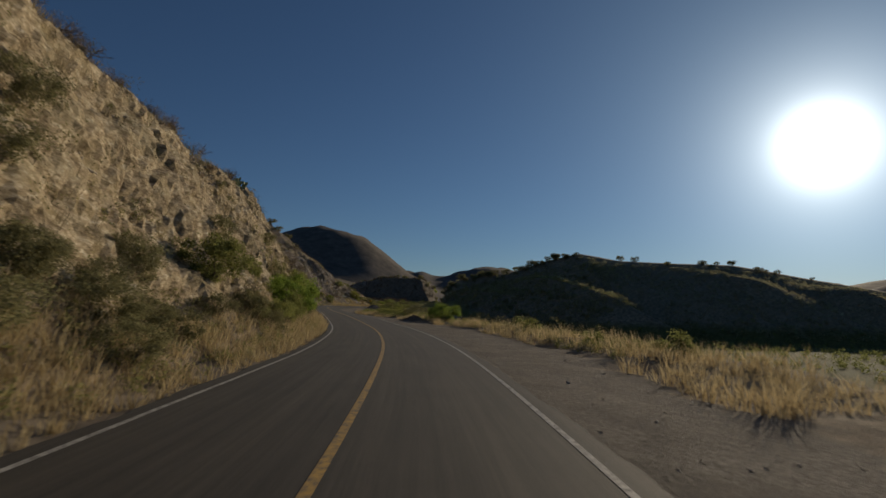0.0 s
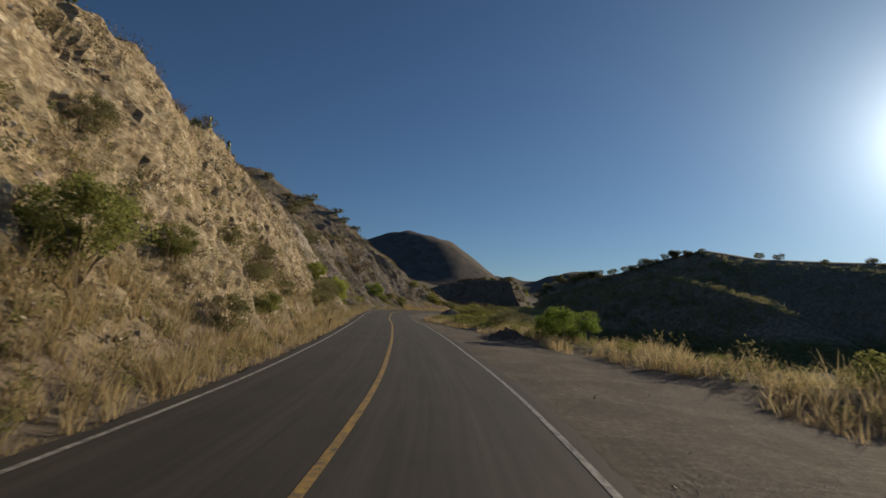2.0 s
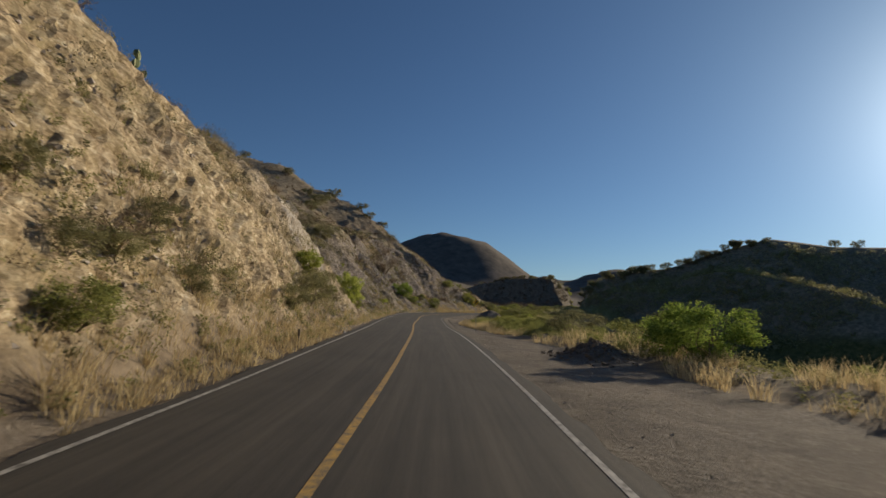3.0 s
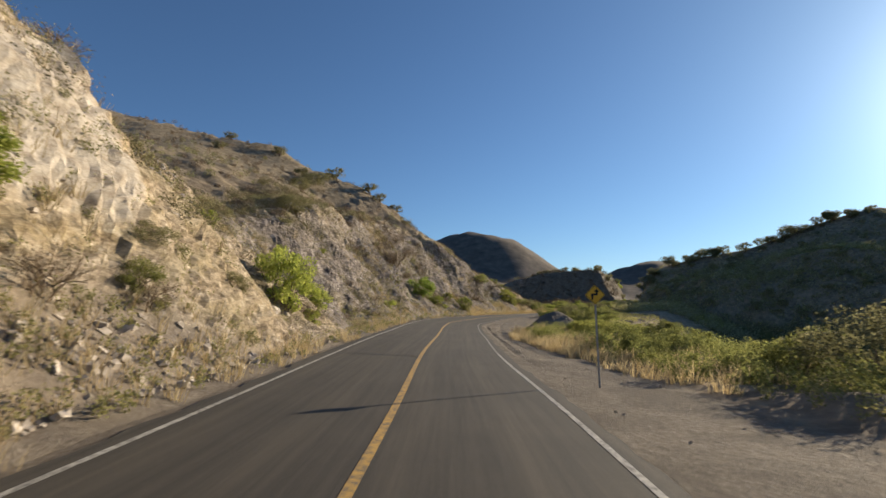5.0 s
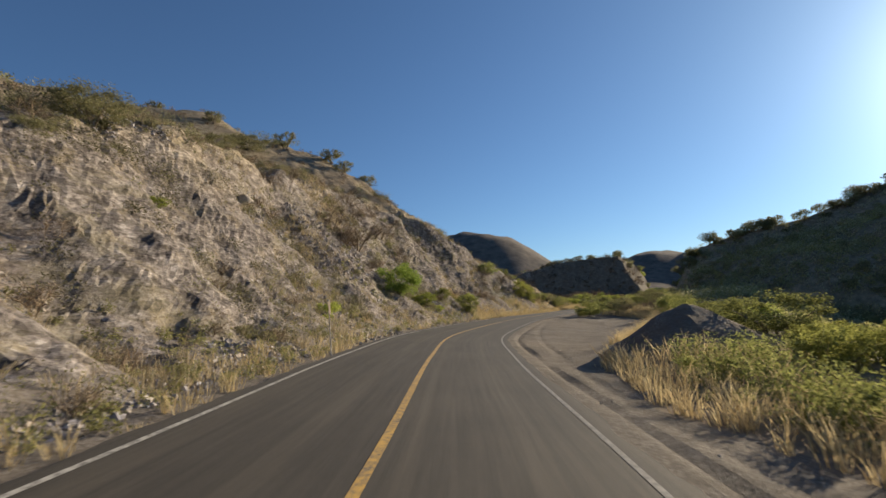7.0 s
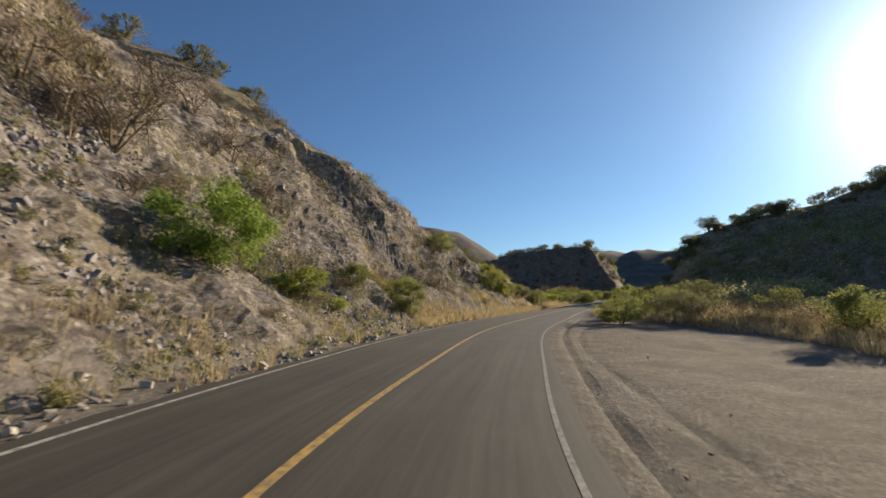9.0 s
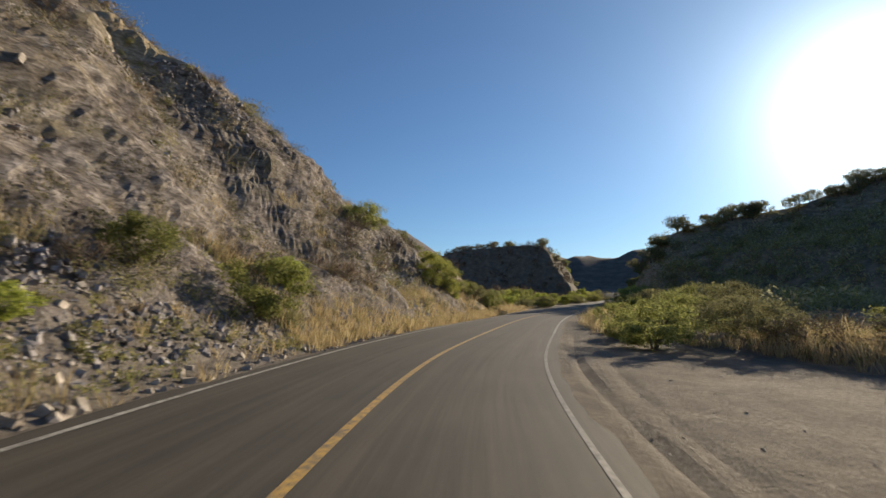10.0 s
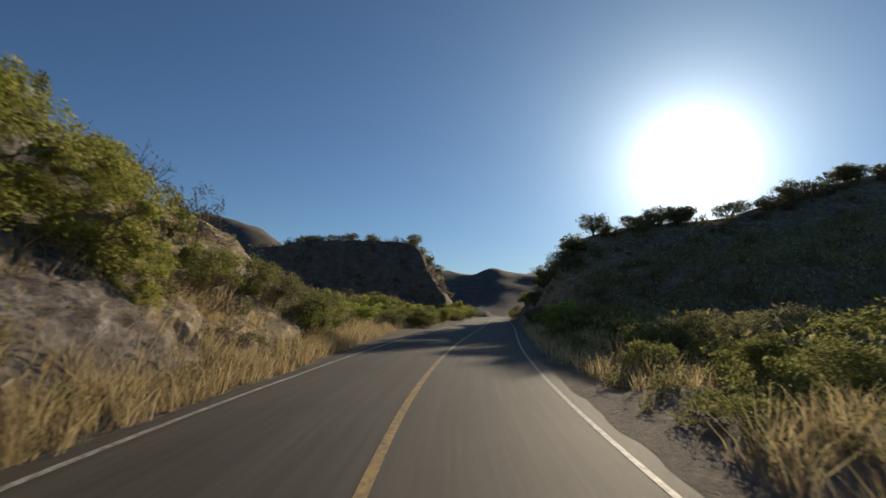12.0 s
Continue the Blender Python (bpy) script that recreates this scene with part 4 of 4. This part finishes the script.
thin = (mound(s2, d2) < 0.12) & (np.hypot(s2 - 72, d2 - 8.5) > 2.0)
s2, d2 = s2[thin], d2[thin]
v, q = blades(s2, d2, rng.uniform(0.3, 0.85, len(s2)) * (1 + 0.35 * fbm(s2 / 5, d2, 2, 65)), 11)
stuff("dry_grass", v, q, STRAW, "golden dry grass on the edge of the gravel", "grass")
s3, d3 = strewn(13000, 0, 205, 0.5, 14, -1, 0.9)
keep = fbm(s3 / 5, d3 / 3, 3, 71) > 0.05 + 0.45 * smooth(96, 104, s3) * (1 - 0.5 * smooth(120, 135, s3)) * (1 - smooth(182, 188, s3)) - 0.25 * (d3 > -8.5) * (s3 < 95)
s3, d3 = s3[keep], d3[keep]
v, q = blades(s3, d3, rng.uniform(0.3, 0.75, len(s3)), 12, 0.026, 0.8, False)
stuff("dry_grass", v, q, DULL, "sparse dull dry grass tufts on the rocky slope", "grass")


def weeds(s, d, tall, leaves):
    x, y, z = ground_z(s, d)
    i = np.repeat(np.arange(len(s)), leaves)
    n = len(i)
    f = rng.uniform(0.05, 1, n)
    p = np.stack([x[i], y[i], z[i]], 1) + np.stack([rng.normal(0, 0.11, n) * (0.5 + 0.7 * f), rng.normal(0, 0.11, n) * (0.5 + 0.7 * f), f * tall[i] * 0.8], 1)
    return leaf_quads(p, 0.075)


s4, d4 = strewn(2300, 0, 215, -0.6, 5.0, -1)
s5, d5 = strewn(2300, 20, 250, 0.6, 8.0, 1)
s7, d7 = strewn(2600, 176, 262, 0.2, 15.0, 1)
s5, d5 = np.concatenate([s5, s7]), np.concatenate([d5, d7])
clear = mound(s5, d5) < 0.25
s5, d5 = s5[clear], d5[clear]
v, q = weeds(np.concatenate([s4, s5]), np.concatenate([d4, d5]), rng.uniform(0.25, 0.75, len(s4) + len(s5)), 46)
stuff("weeds", v, q, WEED, "grey-green leafy weeds among dry grass", "weeds")


s6, d6 = strewn(1900, 84, 128, 1.8, 9.0, 1)
keep = fbm(s6 / 4, d6 / 3, 2, 87) > -0.15
keep &= mound(s6, d6) < 0.25
s6, d6 = s6[keep], d6[keep]
v, q = weeds(s6, d6, rng.uniform(0.5, 1.25, len(s6)), 60)
stuff("green_weeds", v, q, GREEN, "tall green weeds on the bank beside the gravel", "weeds")


def scrub(n, x0, x1, y0, y1, test, mat, label, leaves=26, size=0.42, scale=1.0):
    x, y = rng.uniform(x0, x1, n), rng.uniform(y0, y1, n)
    s, d = to_road(x, y)
    z = height(s, d, x, y)[0]
    ok = test(x, y, z, s, d)
    x, y, z = x[ok], y[ok], z[ok]
    i = np.repeat(np.arange(len(x)), leaves)
    r = rng.uniform(0.6, 1.5, len(x))[i][:, None] * scale
    p = np.stack([x[i], y[i], z[i]], 1) + ball(len(i)) * rng.uniform(0.4, 1, (len(i), 1)) * r * np.array([1, 1, 0.8]) + np.array([0, 0, 0.55]) * r
    v, q = leaf_quads(p, rng.uniform(0.7, 1.3, len(i)) * size)
    return stuff("hill_scrub", v, q, mat, label, "scrub")


scrub(4600, -12, 230, 196, 257, lambda x, y, z, s, d: (z > -6) & (d > 12), HILL, "dull olive thorn scrub over the ridge", 32, 0.34, 1.1)
scrub(900, -80, -6, 262, 312, lambda x, y, z, s, d: d < -9, TWIG, "dull brown scrub on the bluff", 40, 0.3)
scrub(500, -16, 16, 230, 290, lambda x, y, z, s, d: (d > 6.5) & (d < 26), WEED, "dull green bushes on the cut beside the gap", 60, 0.17, 0.65)
scrub(1000, -60, 110, 300, 490, lambda x, y, z, s, d: np.abs(d) > 11, WEED, "dull green scrub in the far gap", 26, 0.4)
scrub(1500, 5, 240, 60, 215, lambda x, y, z, s, d: (d > 18) & (z < 0), GREEN, "green scrub on the valley floor")
scrub(2300, -14, 80, 196, 252, lambda x, y, z, s, d: (z > -3) & (d > 7), WEED, "yellow-green shrubs and weeds over the hillside", 60, 0.23, 1.1)
scrub(1400, -20, 30, 112, 165, lambda x, y, z, s, d: (d > lerp(s, EDGE_S, EDGE_D) + 1.6) & (d < 30) & (mound(s, d) < 0.2) & ((s > 135) | (d > 13)), WEED, "grey-green weeds on the bank below the gravel", 60, 0.12, 0.4)


def slope_tufts(n, mat, label, size, leaves):
    s, d = strewn(n, 5, 205, 0.5, 16, -1, 0.9)
    x, y, z = ground_z(s, d)
    i = np.repeat(np.arange(n), leaves)
    r = (0.2 + 0.75 * rng.uniform(0, 1, n) ** 2)[i][:, None]
    p = np.stack([x[i], y[i], z[i]], 1) + ball(len(i)) * rng.uniform(0.2, 1, (len(i), 1)) * r * np.array([1, 1, 0.8]) + np.array([0.1, 0, 0.35]) * r
    v, q = leaf_quads(p, rng.uniform(0.7, 1.3, len(i)) * size)
    return stuff("slope_scrub", v, q, mat, label, "scrub")


slope_tufts(1500, OLIVE, "low olive scrub rooted in the rocky slope", 0.07, 84)
slope_tufts(900, WEED, "low grey-green scrub on the rocky slope", 0.072, 84)
slope_tufts(900, TWIG, "low dry twiggy scrub rooted in the rocky slope", 0.062, 84)
scrub(1500, -130, -30, 60, 235, lambda x, y, z, s, d: (d < -17), TWIG, "leafless grey-brown scrub on the hillside", 90, 0.14, 0.55)
scrub(1100, -120, -30, 60, 260, lambda x, y, z, s, d: (d < -13) & (fbm(x / 14, y / 14, 2, 81) > -0.1), OLIVE, "olive scrub on the hillside", 70, 0.17, 0.65)


scrub(700, -14, 60, -30, 100, lambda x, y, z, s, d: (d > 12.5) & (d < 45) & (z > -9), OLIVE, "olive scrub on the bank falling to the valley", 60, 0.15, 0.8)


def thickets(n, s0, s1, mat, label, leaves, size):
    """Low see-through clouds of twigs and small leaves, in drifts over the slope."""
    s, d = strewn(n, s0, s1, 1.2, 19, -1, 0.8)
    keep = fbm(s / 11, d / 6, 2, 103) > -0.05
    s, d = s[keep], d[keep]
    x, y, z = ground_z(s, d)
    i = np.repeat(np.arange(len(s)), leaves)
    r = rng.uniform(0.5, 1.3, len(s))[i][:, None]
    p = np.stack([x[i], y[i], z[i]], 1) + ball(len(i)) * rng.uniform(0.15, 1, (len(i), 1)) ** 0.7 * r * np.array([1, 1, 0.65]) + np.array([0.1, 0, 0.4]) * r
    v, q = leaf_quads(p, rng.uniform(0.6, 1.4, len(i)) * size)
    return stuff("thorn_thicket", v, q, mat, label, "scrub")


thickets(760, 96, 216, THORN, "grey-olive thorn thickets in drifts on the slope", 300, 0.085)
thickets(260, 90, 200, OLIVE, "dull olive thorn bushes on the slope", 260, 0.075)
thickets(170, 8, 95, THORN, "grey-olive brush on the warm rocky cut", 260, 0.075)


# ---- prickly pears on top of the cut ----
CACTUS = plain_material("cactus_pad", (0.16, 0.20, 0.09), (0.34, 0.38, 0.20), 5, 0.6)


def prickly_pear(s, d, tall):
    x, y, z = ground_z(s, d)
    ob = thing("prickly_pear", float(x[0]), float(y[0]), float(z[0]) - 0.05, "pale green prickly pear cactus on the cliff top", "cactus", "prickly pears")
    bases = [(Vector((0, 0, 0.0)), 0.0)]
    for k in range(22):
        at, lean = bases[int(rng.integers(1, min(len(bases), 9)))] if k > 5 else (Vector((rng.uniform(-0.5, 0.5), rng.uniform(-0.5, 0.5), 0)), 0.0)
        bm = bmesh.new()
        bmesh.ops.create_uvsphere(bm, u_segments=10, v_segments=6, radius=1.0)
        size = tall * rng.uniform(0.14, 0.2)
        lean = lean + rng.uniform(-0.6, 0.6)
        turn = rng.uniform(0, 6.28)
        m = Matrix.Translation(at) @ Matrix.Rotation(turn, 4, "Z") @ Matrix.Rotation(lean, 4, "Y") @ Matrix.Translation((0, 0, size)) @ Matrix.Diagonal((size * 0.75, size * 0.16, size, 1))
        bm.transform(m)
        bases.append((m @ Vector((0, 0, 0.9)), lean))
        part("pad", bm, CACTUS, ob)
    return ob


for s, d, h in ((50.0, -12.8, 1.25), (52.0, -12.6, 1.1), (58.5, -12.7, 1.1), (66.0, -12.4, 1.0), (71.0, -12.3, 1.2)):
    prickly_pear(s, d, h)


# ---- rocks ----
def stone_mesh(seed):
    r = np.random.default_rng(seed)
    bm = bmesh.new()
    bmesh.ops.create_icosphere(bm, subdivisions=3, radius=1.0)
    cuts = [(Vector(r.normal(size=3)).normalized(), r.uniform(0.36, 0.74)) for _ in range(20)]
    for v in bm.verts:
        for n, k in cuts:
            e = v.co.dot(n) - k
            if e > 0:
                v.co -= n * e
        v.co *= 1 + 0.12 * noise.noise(v.co * 3.0 + Vector((seed, 0, 0))) + r.uniform(-0.025, 0.025)
        v.co.z *= 0.75
    me = bpy.data.meshes.new("boulder")
    bm.to_mesh(me)
    bm.free()
    me.materials.append(STONE)
    return me


STONES = [stone_mesh(k) for k in range(5)]
BOULDERS = [
    (101.9, -6.7, 0.8), (102.6, -6.9, 0.6), (105.2, -6.9, 0.75), (104.6, -6.7, 0.5), (105.8, -7.9, 0.5), (100.9, -6.3, 0.4), (99.0, -9.3, 0.45), (97.2, -10.2, 0.5), (95.8, -9.0, 0.4), (120.5, -9.0, 0.5), (131.0, -11.0, 0.6), (143.0, -13.2, 0.9),
    (146.5, -12.0, 0.7), (172.8, -13.0, 0.8), (174.0, -13.4, 0.7), (181.0, -12.0, 0.8), (198.4, -6.0, 0.6), (199.6, -5.8, 0.5),
]
for k, (s, d, r) in enumerate(BOULDERS):
    x, y, z = ground_z(s, d)
    ob = tagged(new("boulder", STONES[k % 5]), "pale angular boulder lying on the road cut", "boulder", "boulders on the slope")
    ob.matrix_basis = pose(float(x[0]), float(y[0]), float(z[0]) + 0.15 * r, rng.uniform(-30, 30), rng.uniform(-30, 30), rng.uniform(0, 360)) @ Matrix.Diagonal((r, r * rng.uniform(0.7, 1.0), r * rng.uniform(0.8, 1.2), 1))


def rubble(name, s, d, r, label, lift=0.2, mat=None):
    """Loose angular stones: squashed, tilted blocks with eight uneven corners."""
    x, y, z = ground_z(s, d)
    n = len(x)
    corner = np.array([(a, b, c) for c in (-1, 1) for a, b in ((-1, -1), (1, -1), (1, 1), (-1, 1))], float)
    v = corner[None] * rng.uniform(0.45, 1.0, (n, 8, 3)) * (r[:, None, None] * np.array([1, 0.8, 0.6]))
    q = rng.normal(size=(n, 4))
    q /= np.linalg.norm(q, axis=1)[:, None]
    w, a, b, c = q.T
    R = np.stack([1 - 2 * (b * b + c * c), 2 * (a * b - w * c), 2 * (a * c + w * b), 2 * (a * b + w * c), 1 - 2 * (a * a + c * c), 2 * (b * c - w * a), 2 * (a * c - w * b), 2 * (b * c + w * a), 1 - 2 * (a * a + b * b)], 1).reshape(n, 3, 3)
    v = np.einsum("nij,nkj->nki", R, v) + np.stack([x, y, z + lift * r], 1)[:, None]
    f = np.array([(3, 2, 1, 0), (4, 5, 6, 7), (0, 1, 5, 4), (1, 2, 6, 5), (2, 3, 7, 6), (3, 0, 4, 7)])
    return stuff(name, v.reshape(-1, 3), (np.arange(n)[:, None, None] * 8 + f[None]).reshape(-1, 4), mat or STONE, label, "rubble")


sa, da = strewn(1300, 82, 116, -0.2, 2.6, -1, 1.3)
sb, db = strewn(1000, 138, 186, -0.9, 2.4, -1, 1.2)
sc_, dc = strewn(1300, 104, 140, 0.0, 8, -1)
rubble("rubble", np.concatenate([sa, sb, sc_]), np.concatenate([da, db, dc]), np.minimum(rng.lognormal(-2.55, 0.5, 3600), 0.16), "loose broken stones at the foot of the cut")
sd_, dd = strewn(4500, 8, 98, 0.8, 9, -1)
rubble("rock_blocks", sd_, dd, np.minimum(rng.lognormal(-2.75, 0.45, 4500), 0.13), "angular rock blocks sticking out of the cut", 0.0)
sg, dg = strewn(25000, 96, 192, 0.2, 12, -1)
keep = fbm(sg / 6, dg / 3, 3, 93) > -0.5
sg, dg = sg[keep], dg[keep]
rubble("rock_blocks", sg, dg, np.minimum(rng.lognormal(-2.68, 0.45, len(sg)), 0.16), "broken purplish-grey rock over the slope", 0.05, SLATE)
sp, dp = strewn(4200, 190, 203, 0.1, 4.4, -1, 0.8)
rubble("rubble", sp, dp, np.minimum(rng.lognormal(-2.6, 0.45, 4200), 0.2), "pale broken scree at the foot of the cut", 0.1, PALE)
n_heap = 420
rubble("rubble_heap", 72.0 + rng.normal(0, 1.1, n_heap), 8.5 + rng.normal(0, 0.9, n_heap), np.minimum(rng.lognormal(-2.9, 0.5, n_heap), 0.18), "low heap of broken stone and earth on the gravel", 0.1, EARTH)
se, de = rng.uniform(-2, 230, 420), rng.uniform(3.95, 7.5, 420)
rubble("gravel_stones", se, de, rng.lognormal(-3.75, 0.4, 420), "scattered small stones on the gravel shoulder")


# ---- signs ----
def box(bm, cx, cy, cz, sx, sy, sz, bevel=0.0):
    r = bmesh.ops.create_cube(bm, size=1.0, matrix=Matrix.Translation((cx, cy, cz)) @ Matrix.Diagonal((sx, sy, sz, 1)))
    if bevel:
        bmesh.ops.bevel(bm, geom=list({e for v in r["verts"] for e in v.link_edges}), offset=bevel, segments=2, affect="EDGES")


def slab(outline, y0, y1):
    bm = bmesh.new()
    a = [bm.verts.new((x, y0, z)) for x, z in outline]
    b = [bm.verts.new((x, y1, z)) for x, z in outline]
    bm.faces.new(a)
    bm.faces.new(b[::-1])
    for k in range(len(a)):
        bm.faces.new((a[k], b[k], b[(k + 1) % len(a)], a[(k + 1) % len(a)]))
    bmesh.ops.recalc_face_normals(bm, faces=bm.faces)
    return bm


def diamond(r, round_off=0.05):
    pts = []
    for k in range(4):
        c = math.pi / 2 * k
        cx, cz = (r - round_off * 1.414) * math.cos(c), (r - round_off * 1.414) * math.sin(c)
        pts += [(cx + round_off * math.cos(c + j), cz + round_off * math.sin(c + j)) for j in (-0.785, -0.4, 0, 0.4, 0.785)]
    return pts


def warning_sign(px, py, centre, turn):
    s, d = to_road(np.array([px]), np.array([py]))
    x, y, z = ground_z(s, d)
    s = float(s[0])
    ob = thing("warning_sign", float(x[0]), float(y[0]), float(z[0]), "yellow diamond reverse-turn warning sign on a steel post", "road sign", turn=turn)
    top = float(road_z(s)) + centre - float(z[0])
    bm = bmesh.new()
    box(bm, 0, 0.03, top / 2 - 0.1, 0.05, 0.05, top + 0.4, 0.006)
    part("post", bm, STEEL, ob, "grey square steel post")
    plate = part("plate", slab([(px, pz + top) for px, pz in diamond(0.29)], -0.004, 0.0), SIGN_YELLOW, ob, "yellow diamond plate")
    outer, inner = diamond(0.272, 0.042), diamond(0.256, 0.038)
    bm = bmesh.new()
    ring = [[bm.verts.new((px, -0.006, pz + top)) for px, pz in o] for o in (outer, inner)]
    for k in range(len(outer)):
        bm.faces.new((ring[0][k], ring[0][(k + 1) % len(outer)], ring[1][(k + 1) % len(outer)], ring[1][k]))
    part("border", bm, SIGN_BLACK, plate, "thin black border")
    w = 0.033
    arrow = [(-0.10 - w, -0.17), (-0.10 + w, -0.17), (-0.10 + w, -0.02), (0.06 + w, -0.02), (0.06 + w, 0.10), (0.06 + 0.085, 0.10), (0.06, 0.21), (0.06 - 0.085, 0.10), (0.06 - w, 0.10), (0.06 - w, 0.046), (-0.10 - w, 0.046)]
    part("arrow", slab([(px * 0.82, pz * 0.82 + top) for px, pz in arrow], -0.008, -0.0045), SIGN_BLACK, plate, "black double-bend arrow")
    return ob


warning_sign(-12.75, 93.5, 2.3, 13.0)


def back_sign(s, d, turn):
    x, y, z = ground_z(s, d)
    ob = thing("road_sign", float(x[0]), float(y[0]), float(z[0]), "small road sign seen edge-on on a thin pale post", "road sign", turn=turn)
    bm = bmesh.new()
    box(bm, 0, 0.02, 1.15, 0.05, 0.05, 2.7, 0.006)
    part("post", bm, PALE, ob)
    part("plate", slab([(-0.22, 1.85), (0.22, 1.85), (0.22, 2.4), (-0.22, 2.4)], -0.006, -0.002), BARK, ob, "dull brown plate")
    return ob


back_sign(132.4, -4.4, 107)


def marker_post(s, d, tall):
    x, y, z = ground_z(s, d)
    ob = thing("marker_post", float(x[0]), float(y[0]), float(z[0]), "short dark weathered post in the dry grass verge", "post", turn=20.0)
    bm = bmesh.new()
    box(bm, 0, 0, tall / 2 - 0.1, 0.09, 0.09, tall + 0.2, 0.012)
    ob.rotation_euler[1] = radians(4)
    part("shaft", bm, BARK, ob)
    return ob


marker_post(70.5, -4.35, 0.75)
x, y, z = ground_z(80.5, -4.0)
lump = tagged(new("white_stone", STONES[1].copy()), "small whitewashed stone at the edge of the asphalt", "stone")
lump.data.materials[0] = PALE
lump.matrix_basis = pose(float(x[0]), float(y[0]), float(z[0]) + 0.06, 10, 5, 40) @ Matrix.Diagonal((0.19, 0.15, 0.2, 1))
